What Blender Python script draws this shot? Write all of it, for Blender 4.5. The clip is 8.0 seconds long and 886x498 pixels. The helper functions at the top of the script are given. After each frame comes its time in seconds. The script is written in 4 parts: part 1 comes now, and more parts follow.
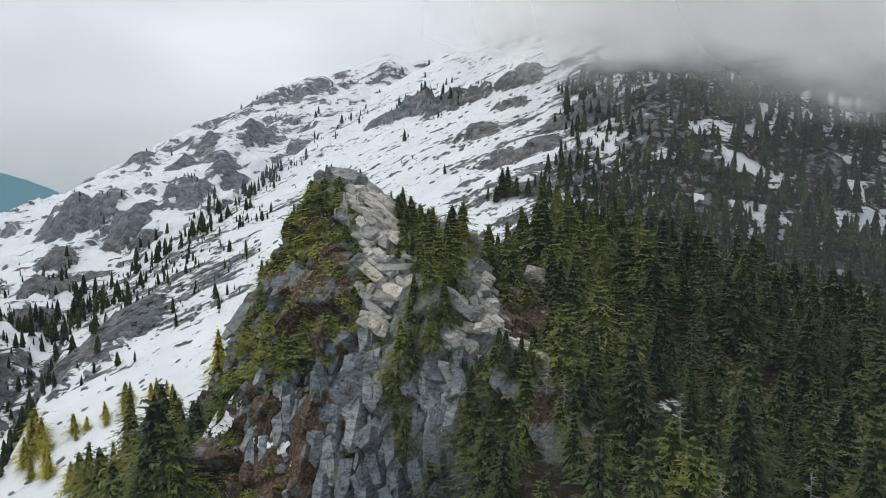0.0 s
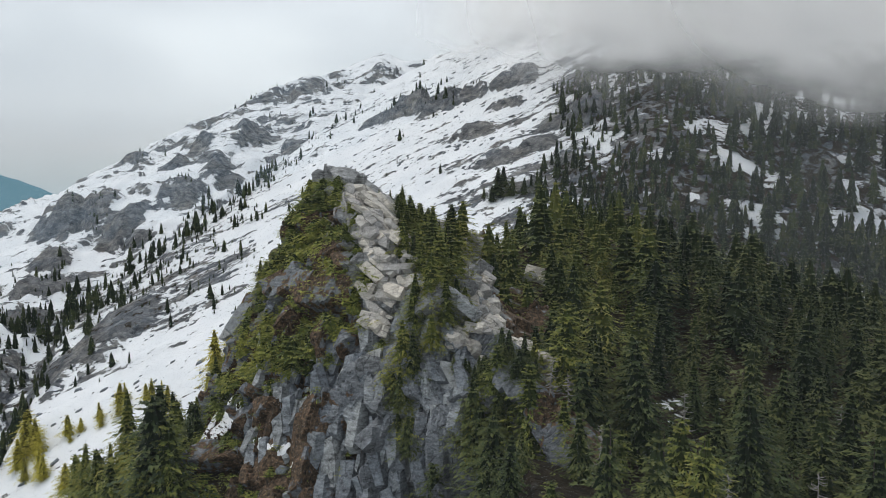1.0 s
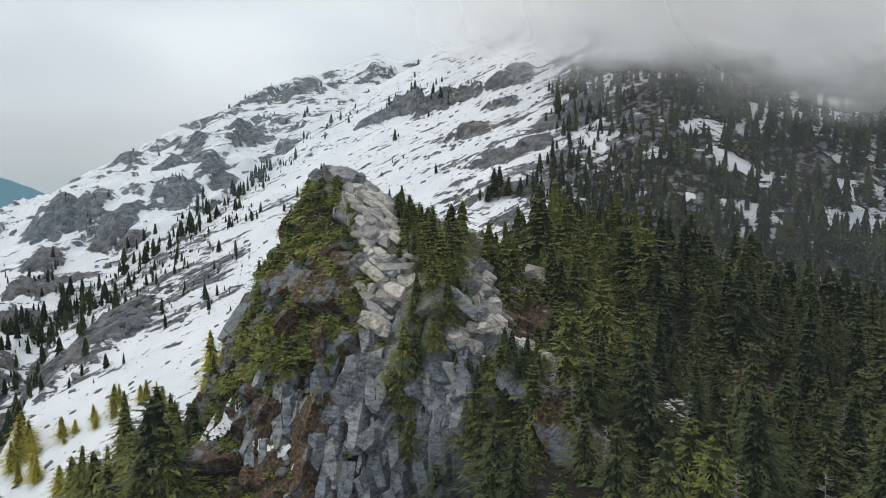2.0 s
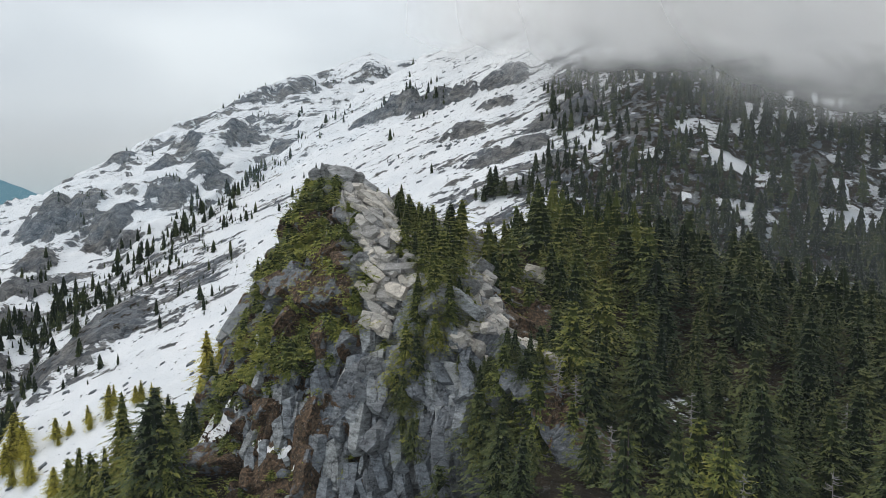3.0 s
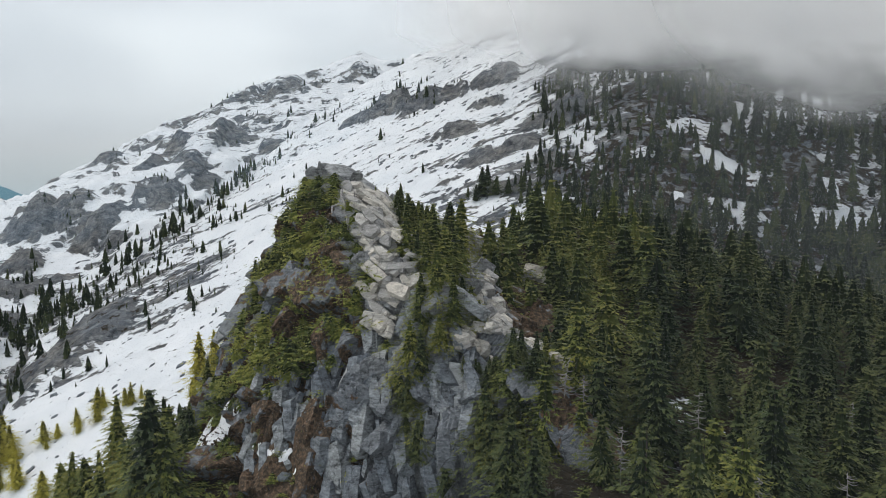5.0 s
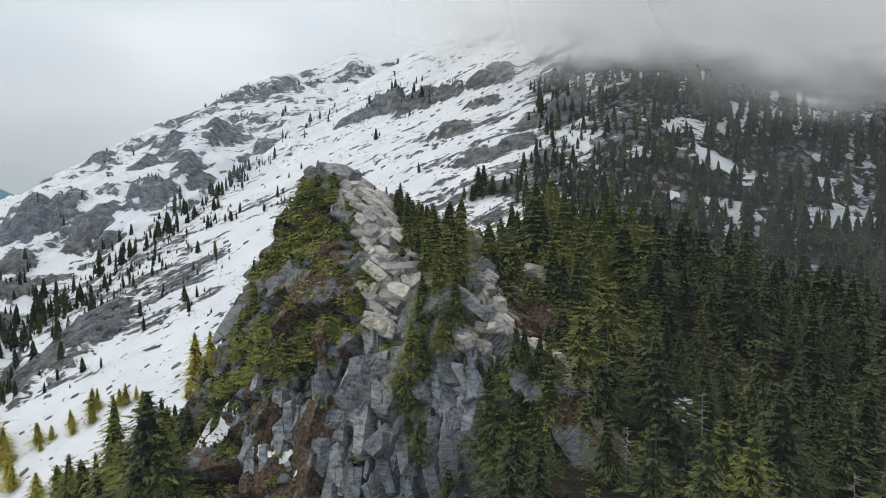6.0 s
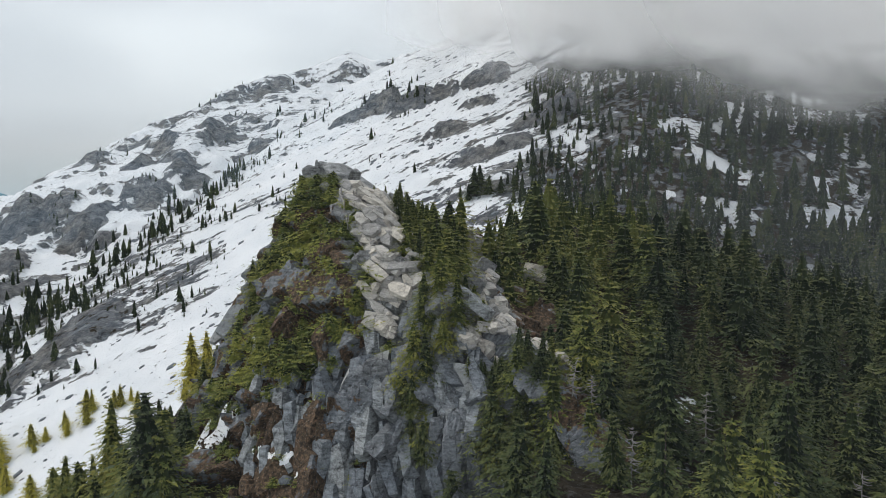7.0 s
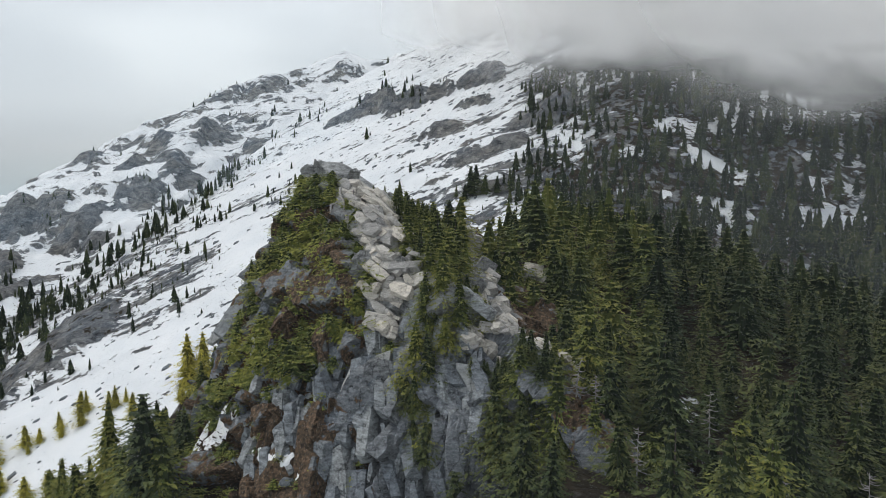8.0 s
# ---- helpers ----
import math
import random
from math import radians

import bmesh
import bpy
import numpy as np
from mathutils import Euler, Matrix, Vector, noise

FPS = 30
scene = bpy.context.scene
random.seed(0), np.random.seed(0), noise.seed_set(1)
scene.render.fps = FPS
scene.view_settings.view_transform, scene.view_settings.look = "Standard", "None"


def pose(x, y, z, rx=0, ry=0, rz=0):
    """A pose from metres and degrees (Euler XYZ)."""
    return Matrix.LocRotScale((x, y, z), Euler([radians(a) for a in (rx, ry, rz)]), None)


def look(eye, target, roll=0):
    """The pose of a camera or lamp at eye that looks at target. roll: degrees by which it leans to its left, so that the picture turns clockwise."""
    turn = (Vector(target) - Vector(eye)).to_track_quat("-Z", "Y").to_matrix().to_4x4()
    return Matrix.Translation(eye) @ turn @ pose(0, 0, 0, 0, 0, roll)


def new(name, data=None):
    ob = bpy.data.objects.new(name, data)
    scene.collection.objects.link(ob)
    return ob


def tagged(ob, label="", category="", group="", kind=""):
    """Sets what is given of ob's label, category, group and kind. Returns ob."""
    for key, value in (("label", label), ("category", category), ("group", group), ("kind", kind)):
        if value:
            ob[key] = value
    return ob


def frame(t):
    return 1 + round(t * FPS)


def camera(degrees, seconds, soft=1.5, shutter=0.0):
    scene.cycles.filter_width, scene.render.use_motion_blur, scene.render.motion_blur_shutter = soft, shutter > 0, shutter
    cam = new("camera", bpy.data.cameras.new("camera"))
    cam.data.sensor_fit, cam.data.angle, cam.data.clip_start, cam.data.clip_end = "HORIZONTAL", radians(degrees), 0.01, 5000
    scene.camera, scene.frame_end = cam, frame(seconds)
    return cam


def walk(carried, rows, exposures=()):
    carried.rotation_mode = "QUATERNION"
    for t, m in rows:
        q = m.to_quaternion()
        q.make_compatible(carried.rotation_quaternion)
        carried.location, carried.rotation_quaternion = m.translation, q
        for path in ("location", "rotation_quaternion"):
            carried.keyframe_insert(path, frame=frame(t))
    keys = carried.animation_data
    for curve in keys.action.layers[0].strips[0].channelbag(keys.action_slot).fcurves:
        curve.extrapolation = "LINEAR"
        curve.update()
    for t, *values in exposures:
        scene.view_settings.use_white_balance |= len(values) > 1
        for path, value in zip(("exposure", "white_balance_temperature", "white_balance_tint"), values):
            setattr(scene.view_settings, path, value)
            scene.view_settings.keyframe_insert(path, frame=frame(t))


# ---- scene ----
from mathutils import kdtree

# camera: a slow flight to the left and forwards past the crag
cam = camera(66, 8.0, soft=0.5)
PATH = [
    (0.0, look((0.000, 0.000, 100.000), (0.000, 99.671, 91.893), -0.000)),
    (1.0, look((-0.856, 0.519, 99.903), (0.009, 100.185, 91.791), -0.046)),
    (2.0, look((-1.700, 1.044, 99.808), (0.024, 100.699, 91.690), -0.088)),
    (3.0, look((-2.531, 1.577, 99.713), (0.043, 101.214, 91.591), -0.128)),
    (4.0, look((-3.350, 2.118, 99.619), (0.067, 101.728, 91.493), -0.164)),
    (5.0, look((-4.156, 2.665, 99.526), (0.096, 102.244, 91.397), -0.198)),
    (6.0, look((-4.949, 3.220, 99.434), (0.129, 102.759, 91.303), -0.228)),
    (7.0, look((-5.730, 3.782, 99.343), (0.168, 103.276, 91.210), -0.255)),
    (8.0, look((-6.499, 4.351, 99.253), (0.211, 103.794, 91.119), -0.279)),
]
walk(cam, PATH, exposures=((0.0, 0.07), (8.0, 0.07)))

# ---- world and sun ----
SUN_AZ, SUN_EL = radians(-60), radians(58)   # azimuth from +y towards +x
world = bpy.data.worlds.new("sky")
scene.world = world
scene.cycles.transparent_max_bounces = 24
world.use_nodes = True


def build_world():
    nt = world.node_tree
    nt.nodes.clear()
    N, L = nt.nodes.new, nt.links.new
    out, bg = N("ShaderNodeOutputWorld"), N("ShaderNodeBackground")
    sky = N("ShaderNodeTexSky")
    sky.sky_type, sky.sun_disc = "NISHITA", False
    sky.sun_elevation, sky.sun_rotation = SUN_EL, SUN_AZ
    tc = N("ShaderNodeTexCoord")
    mp = N("ShaderNodeMapping")
    mp.inputs["Scale"].default_value = (1.2, 1.2, 3.2)
    nz = N("ShaderNodeTexNoise")
    nz.inputs["Scale"].default_value, nz.inputs["Detail"].default_value, nz.inputs["Roughness"].default_value = 1.6, 6, 0.5
    L(tc.outputs["Generated"], mp.inputs["Vector"])
    L(mp.outputs["Vector"], nz.inputs["Vector"])
    sep = N("ShaderNodeSeparateXYZ")
    L(tc.outputs["Generated"], sep.inputs[0])
    grad = N("ShaderNodeValToRGB")
    e = grad.color_ramp.elements
    e[0].position, e[0].color = 0.0, (4.6, 5.5, 6.0, 1)
    e[1].position, e[1].color = 0.20, (7.3, 7.75, 8.0, 1)
    e.new(0.06).color = (5.6, 5.9, 6.2, 1)
    e.new(0.6).color = (7.6, 8.2, 8.9, 1)
    L(sep.outputs["Z"], grad.inputs[0])
    cl = N("ShaderNodeValToRGB")
    c = cl.color_ramp.elements
    c[0].position, c[0].color = 0.30, (0.75, 0.76, 0.78, 1)
    c[1].position, c[1].color = 0.70, (1.20, 1.19, 1.17, 1)
    L(nz.outputs["Fac"], cl.inputs[0])
    mul = N("ShaderNodeMix")
    mul.data_type, mul.blend_type = "RGBA", "MULTIPLY"
    mul.inputs["Factor"].default_value = 1.0
    L(grad.outputs[0], mul.inputs["A"])
    L(cl.outputs[0], mul.inputs["B"])
    mix = N("ShaderNodeMix")
    mix.data_type = "RGBA"
    mix.inputs["Factor"].default_value = 0.88
    L(sky.outputs[0], mix.inputs["A"])
    L(mul.outputs["Result"], mix.inputs["B"])
    L(mix.outputs["Result"], bg.inputs["Color"])
    bg.inputs["Strength"].default_value = 0.1
    L(bg.outputs[0], out.inputs[0])


build_world()
sun = new("sun", bpy.data.lights.new("sun", "SUN"))
sun.data.energy, sun.data.angle, sun.data.color = 1.2, radians(14), (1.0, 0.95, 0.86)
SUN_DIR = Vector((math.sin(SUN_AZ) * math.cos(SUN_EL), math.cos(SUN_AZ) * math.cos(SUN_EL), math.sin(SUN_EL)))
sun.matrix_basis = look(tuple(SUN_DIR * 500), (0, 0, 0))
tagged(sun, "veiled sun through thin cloud", "sun")

# ---- terrain form ----


def hash2(ix, iy, seed):
    h = (ix.astype(np.int64) * 374761393 + iy.astype(np.int64) * 668265263 + seed * 974634777) & 0xFFFFFFFF
    h = ((h ^ (h >> 13)) * 1274126177) & 0xFFFFFFFF
    return ((h ^ (h >> 16)) & 0xFFFFFF) / float(0xFFFFFF) * 2 - 1


def vnoise(x, y, seed=0):
    ix, iy = np.floor(x), np.floor(y)
    fx, fy = x - ix, y - iy
    fx, fy = fx * fx * fx * (fx * (fx * 6 - 15) + 10), fy * fy * fy * (fy * (fy * 6 - 15) + 10)
    a, b = hash2(ix, iy, seed), hash2(ix + 1, iy, seed)
    c, d = hash2(ix, iy + 1, seed), hash2(ix + 1, iy + 1, seed)
    return (a + (b - a) * fx) * (1 - fy) + (c + (d - c) * fx) * fy


def fbm(x, y, size, octaves=4, seed=0, rough=0.5):
    total, amp, norm = 0.0, 1.0, 0.0
    for k in range(octaves):
        total = total + amp * vnoise(x / size + 17.3 * k, y / size - 9.1 * k, seed + k)
        norm += amp
        amp *= rough
        size *= 0.5
    return total / norm


def smin(a, b, k):
    h = np.clip(0.5 + 0.5 * (b - a) / k, 0, 1)
    return b + (a - b) * h - k * h * (1 - h)


def smax(a, b, k):
    return -smin(-a, -b, k)


def step(a, b, x):
    t = np.clip((x - a) / (b - a), 0, 1)
    return t * t * (3 - 2 * t)


def ridge(x, y, line, slope_behind, slope_before):
    """Height of a ridge whose crest runs along line from west to east, and the distance from it."""
    top, least = np.full(np.shape(x), -1e9), np.full(np.shape(x), 1e9)
    slope = np.where(y > np.interp(x, [p[0] for p in line], [p[1] for p in line]), slope_behind, slope_before)
    for (ax, ay, az), (bx, by, bz) in zip(line[:-1], line[1:]):
        dx, dy = bx - ax, by - ay
        t = np.clip(((x - ax) * dx + (y - ay) * dy) / (dx * dx + dy * dy), 0, 1)
        d = np.hypot(x - ax - t * dx, y - ay - t * dy)
        top = np.maximum(top, az + t * (bz - az) - d * slope)
        least = np.minimum(least, d)
    return top, least


LEFT_CREST = [(-900, 520, 10), (-600, 570, 45), (-403, 620, 93), (-360, 720, 121), (-325, 850, 184), (-251, 880, 200),
              (-173, 930, 202), (-120, 960, 245), (-96, 975, 276), (-76, 980, 308), (-52, 985, 290), (60, 1010, 322), (250, 1050, 380)]
SPUR_CREST = [(4, 108, 87), (10, 118, 89), (25, 140, 94), (45, 195, 86), (60, 250, 86), (72, 300, 96)]
EDGE_Y = [150, 284, 314, 357, 410, 445, 463, 515, 577, 616, 700, 900]
EDGE_X = [-150, -182, -188, -204, -221, -216, -188, -149, -109, -76, -30, 40]
# bare outcrops, each with its steep side downhill: x, y, half length, half depth, height
SLOPE_OUTCROPS = [
    (-41, 536, 16, 8, 8), (-18, 529, 15, 13, 16), (6, 504, 14, 13, 15), (26, 493, 14, 10, 12), (53, 485, 17, 12, 13), (22, 416, 16, 8, 8),
    (44, 442, 14, 8, 6), (31, 362, 12, 8, 6), (51, 356, 11, 8, 7), (66, 373, 9, 8, 5), (81, 372, 8, 14, 14), (69, 307, 10, 8, 6),
    (10, 354, 12, 8, 3), (-89, 526, 5, 8, 4), (38, 318, 8, 8, 4),
]
RIDGE_OUTCROPS = [
    (-294, 551, 12, 16, 18), (-268, 554, 19, 14, 15), (-233, 515, 12, 20, 21), (-275, 495, 17, 12, 14), (-365, 584, 9, 10, 11), (-245, 655, 14, 15, 16),
    (-198, 543, 16, 17, 18), (-238, 564, 11, 8, 9), (-180, 590, 15, 17, 18), (-228, 670, 16, 10, 11), (-197, 618, 13, 9, 10), (-180, 688, 15, 15, 16),
    (-165, 743, 28, 14, 7), (-136, 790, 18, 10, 5), (-312, 719, 18, 11, 12), (-62, 760, 18, 16, 18), (-138, 835, 18, 10, 3), (-265, 456, 19, 9, 9),
    (-253, 422, 14, 8, 9),
]
# snow lying on the forested face: x, y, half width, half depth
FACE_SNOW = [(127, 293, 8.0, 5.5), (132, 289, 4.7, 4.5), (169, 281, 3.6, 7.1), (168, 267, 5.4, 5.9), (138, 428, 7.0, 5.4), (140, 369, 10.1, 4.6), (154, 367, 5.4, 2.9), (177, 299, 3.8, 4.2), (199, 398, 8.0, 3.8), (205, 328, 3.6, 7.2), (125, 249, 4.5, 2.0), (84, 277, 3.0, 2.2), (102, 273, 3.5, 1.7), (209, 390, 5.7, 3.7), (133, 383, 4.9, 4.8)]
SLAB = (-170, 352, 36, 26, 60)   # smooth bare slab: x, y, half length, half width, heading in degrees


def outcrop_field(x, y):
    total = np.zeros(np.shape(x))
    ragged = 0.42 * fbm(x, y, 15, 4, 41)
    broken = 0.85 + 0.35 * np.abs(fbm(x, y, 9, 3, 43))
    for rows, deg, tall in ((SLOPE_OUTCROPS, -28, 0.85), (RIDGE_OUTCROPS, -20, 0.62)):
        c, s = math.cos(radians(deg)), math.sin(radians(deg))
        for ox, oy, a, b, h in rows:
            near = (np.abs(x - ox) < 2.5 * (a + b)) & (np.abs(y - oy) < 2.5 * (a + b))
            if not near.any():
                continue
            u = ((x[near] - ox) * c + (y[near] - oy) * s) / a
            v = (-(x[near] - ox) * s + (y[near] - oy) * c) / b + ragged[near] + 0.35 * u * u
            rise = np.sqrt(step(-1.1, -0.35, v)) * (1 - step(-0.4, 1.3, v)) * (1 - step(0.45, 1.35, np.abs(u) + 0.8 * ragged[near]))
            total[near] = np.maximum(total[near], tall * h * rise)
    c, s = math.cos(radians(SLAB[4])), math.sin(radians(SLAB[4]))
    u, v = ((x - SLAB[0]) * c + (y - SLAB[1]) * s) / SLAB[2], (-(x - SLAB[0]) * s + (y - SLAB[1]) * c) / SLAB[3]
    slab = 6 * (1 - step(0.3, 1.1, np.hypot(u, v) + 1.4 * ragged))
    return np.maximum(total * broken, slab)


def face_snow(x, y):
    deep, ragged = np.zeros(np.shape(x)), 0.5 * fbm(x, y, 7, 3, 47)
    for ox, oy, a, b in FACE_SNOW:
        deep = np.maximum(deep, 1 - step(0.75, 1.2, np.hypot((x - ox) / (0.72 * a), (y - oy) / (0.72 * b)) + ragged))
    return deep


def crag_core(x, y):
    """Smooth body of the crag: planes meeting in its crest."""
    left = 84.0 + 0.95 * (x + 16) + 1.22 * (y - 87) - 1.2
    right = 91.0 - 0.62 * (x + 5) + 0.25 * (y - 83)
    top = 104.0 + 0.36 * (y - 112) - 0.03 * (x + 20)
    back = 104.5 - 1.3 * (y - 114)
    side = 89.5 + 2.1 * (x + 26) + 0.55 * (y - 106)
    front = 83.0 + 2.8 * (y - 72) + 1.3 * (x + 1)
    h = smin(smin(left, right, 1.2), smin(top, back, 1.5), 1.0)
    return smin(smin(h, side, 1.5), front, 1.0)


def shape(x, y):
    """Ground height and the forms it is made of."""
    flank = -42.2 + 0.45 * x + 0.407 * y
    edge = np.interp(y, EDGE_Y, EDGE_X) + 6 * fbm(x, y, 40, 3, 5)
    beyond = np.maximum(edge - x, 0)
    flank = flank - 1.1 * beyond - 1.1 * np.maximum(y - 665 - 0.12 * x - 7 * np.maximum(x - 45, 0), 0) + 3.0 * fbm(x, y, 120, 3, 3)
    flank = flank + 2.2 * np.maximum(fbm(x, y * 2.2, 34, 4, 6), 0)
    face = -80.4 - 0.079 * x + 0.69 * y - 0.22 * np.maximum(y - 340, 0) - 0.34 * np.maximum(100 - x, 0) * step(230, 320, y)
    face = face - 6 * np.exp(-((x - 72 - 0.17 * (y - 350)) / 22) ** 2) * step(250, 310, y)
    face = face + 6 * fbm(x, y, 45, 4, 7) + 5.0 * np.abs(fbm(x, y, 20, 3, 8))
    mount = smin(smin(flank, face, 10), 212 + 1.2 * np.maximum(142 - x, 0) - 0.4 * np.maximum(y - 430, 0) * step(120, 160, x), 12)
    left, dist_left = ridge(x, y, LEFT_CREST, 1.4, 0.47)
    dome = step(0.0, 0.35, fbm(x, y, 95, 4, 11))
    left = left - 10 + 15 * dome * step(0, 90, dist_left) + 4 * step(0.05, 0.3, fbm(x, y, 34, 4, 12)) + 4 * np.abs(fbm(x, y, 24, 3, 13))
    spur = ridge(x, y, SPUR_CREST, 0.85, 0.36)[0]
    spur = spur - 0.9 * np.maximum(100 - y, 0) * step(12, 2, x) - 0.6 * np.maximum(4 - x, 0)
    near = np.minimum(74.5 - 0.25 * (x - 15), 72 + 1.6 * (x - 4)) + 1.5 * fbm(x, y, 22, 3, 15)
    near = np.where(y < 60, near - 0.35 * np.maximum(45 - y, 0), near) - 0.2 * np.maximum(x - 170, 0)
    foot = smin(66 + 0.75 * (x + 33), 67.5 + 0.12 * (x + 30), 3) + 0.3 * (np.minimum(y, 105) - 89) - 0.8 * np.maximum(66 - y, 0)
    foot = foot - 0.35 * np.maximum(y - 105, 0) + 1.6 * fbm(x, y, 18, 4, 19) - 0.7 * np.maximum(x + 17, 0)
    foot = np.where(x > -8, foot - 2.0 * (x + 8), foot)
    shoulder = 54 - 1.5 * np.hypot(x + 58, (y - 187) / 1.4)
    low = smax(smax(smax(spur, near, 5), foot, 3), shoulder, 2)
    low = low - 0.9 * np.maximum(y - 330, 0)
    z = smax(smax(mount, left, 8), low, 4)
    z = np.maximum(z, -140 + 8 * fbm(x, y, 300, 3, 23))
    out = outcrop_field(x, y)
    z = z + out * (1 + 0.18 * fbm(x, y, 9, 3, 29))
    return z, out, edge, beyond, left, mount, low, flank, face


def terrain(x, y):
    """Ground height, how bare it is of snow (1 rock, 0 snow) and how overgrown."""
    x, y = np.asarray(x, float), np.asarray(y, float)
    z, out, edge, beyond, left, mount, low, flank, face = shape(x, y)
    e = 2.0
    slope = np.hypot(shape(x + e, y)[0] - z, shape(x, y + e)[0] - z) / e
    streak = fbm(x, y * 3.2, 40, 4, 31)
    bare = 0.32 + 0.38 * streak + np.minimum(out * 0.07, 0.5) + 0.65 * np.clip(slope - 0.72, -0.1, 0.7)
    bare = bare - 0.12 * step(320, 260, y) * step(-80, -110, x)
    on_left = step(-4, 10, left - np.maximum(mount, low))
    bare = bare + 0.22 * step(-48, -8, flank - face) * step(450, 400, y) * step(0, 30, x)
    bare = bare + on_left * (0.03 + 0.20 * fbm(x, y, 60, 4, 33))
    on_edge = (1 - step(30, 95, np.abs(x - edge - 35))) * step(480, 420, y) * step(300, 350, y) * (1 - on_left)
    bare = bare + 0.25 * on_edge + step(0, 12, beyond) * (1 - on_left) * 0.6
    bare = bare + 0.12 * step(65, 15, z) * on_left
    on_face = step(-12, 8, flank - face + 9 * step(318, 362, y)) * step(-60, 20, x)
    face_bare = 0.70 + 0.50 * fbm(x, y, 20, 3, 35) - 0.06 * step(90, 190, x) * step(255, 285, y) + 0.15 * np.clip(slope - 0.8, -0.6, 0.6)
    bare = bare * (1 - on_face) + face_bare * on_face - 0.75 * face_snow(x, y)
    on_low = step(-6, 2, low - np.maximum(mount, left))
    bare = bare * (1 - on_low) + (0.78 + 0.25 * fbm(x, y, 8, 3, 37)) * on_low
    green = np.clip(on_low * 0.8 + on_face * 0.6 + 0.30 * on_edge + step(60, -10, z) * on_left * 0.4 - 0.25 * np.clip(slope - 0.9, 0, 1), 0, 1)
    return z, np.clip(bare, 0, 1), green


def ground_z(x, y):
    return shape(np.asarray(x, float), np.asarray(y, float))[0]


# ---- materials ----


def material(name):
    m = bpy.data.materials.new(name)
    m.use_nodes = True
    nt = m.node_tree
    nt.nodes.clear()
    out = nt.nodes.new("ShaderNodeOutputMaterial")
    b = nt.nodes.new("ShaderNodeBsdfPrincipled")
    nt.links.new(b.outputs[0], out.inputs[0])
    return m, nt, b, out


def node(nt, kind, **inputs):
    n = nt.nodes.new(kind)
    for k, v in inputs.items():
        n.inputs[k].default_value = v
    return n


def ramp(nt, source, stops):
    r = nt.nodes.new("ShaderNodeValToRGB")
    e = r.color_ramp.elements
    e[0].position, e[0].color = stops[0][0], (*stops[0][1], 1)
    e[1].position, e[1].color = stops[-1][0], (*stops[-1][1], 1)
    for p, c in stops[1:-1]:
        e.new(p).color = (*c, 1)
    nt.links.new(source, r.inputs[0])
    return r.outputs[0]


def mixed(nt, fac, a, b, mode="MIX"):
    m = nt.nodes.new("ShaderNodeMix")
    m.data_type, m.blend_type = "RGBA", mode
    for key, v in (("Factor", fac), ("A", a), ("B", b)):
        if isinstance(v, (int, float)):
            m.inputs[key].default_value = v
        elif isinstance(v, tuple):
            m.inputs[key].default_value = (*v, 1)
        else:
            nt.links.new(v, m.inputs[key])
    return m.outputs["Result"]


def maths(nt, op, a, b=0.0, clamp=False):
    m = nt.nodes.new("ShaderNodeMath")
    m.operation, m.use_clamp = op, clamp
    for i, v in enumerate((a, b)):
        if isinstance(v, (int, float)):
            m.inputs[i].default_value = v
        else:
            nt.links.new(v, m.inputs[i])
    return m.outputs[0]


def noise_at(nt, vec, scale, detail=4.0, rough=0.55, distort=0.0):
    n = node(nt, "ShaderNodeTexNoise", Scale=scale, Detail=detail, Roughness=rough, Distortion=distort)
    nt.links.new(vec, n.inputs["Vector"])
    return n.outputs["Fac"]


def mapped(nt, scale, rot=(0, 0, 0)):
    g = nt.nodes.new("ShaderNodeNewGeometry")
    m = nt.nodes.new("ShaderNodeMapping")
    m.inputs["Scale"].default_value = scale
    m.inputs["Rotation"].default_value = rot
    nt.links.new(g.outputs["Position"], m.inputs["Vector"])
    return m.outputs["Vector"]


def bump(nt, b, height, strength, distance):
    n = node(nt, "ShaderNodeBump", Strength=strength, Distance=distance)
    nt.links.new(height, n.inputs["Height"])
    nt.links.new(n.outputs[0], b.inputs["Normal"])


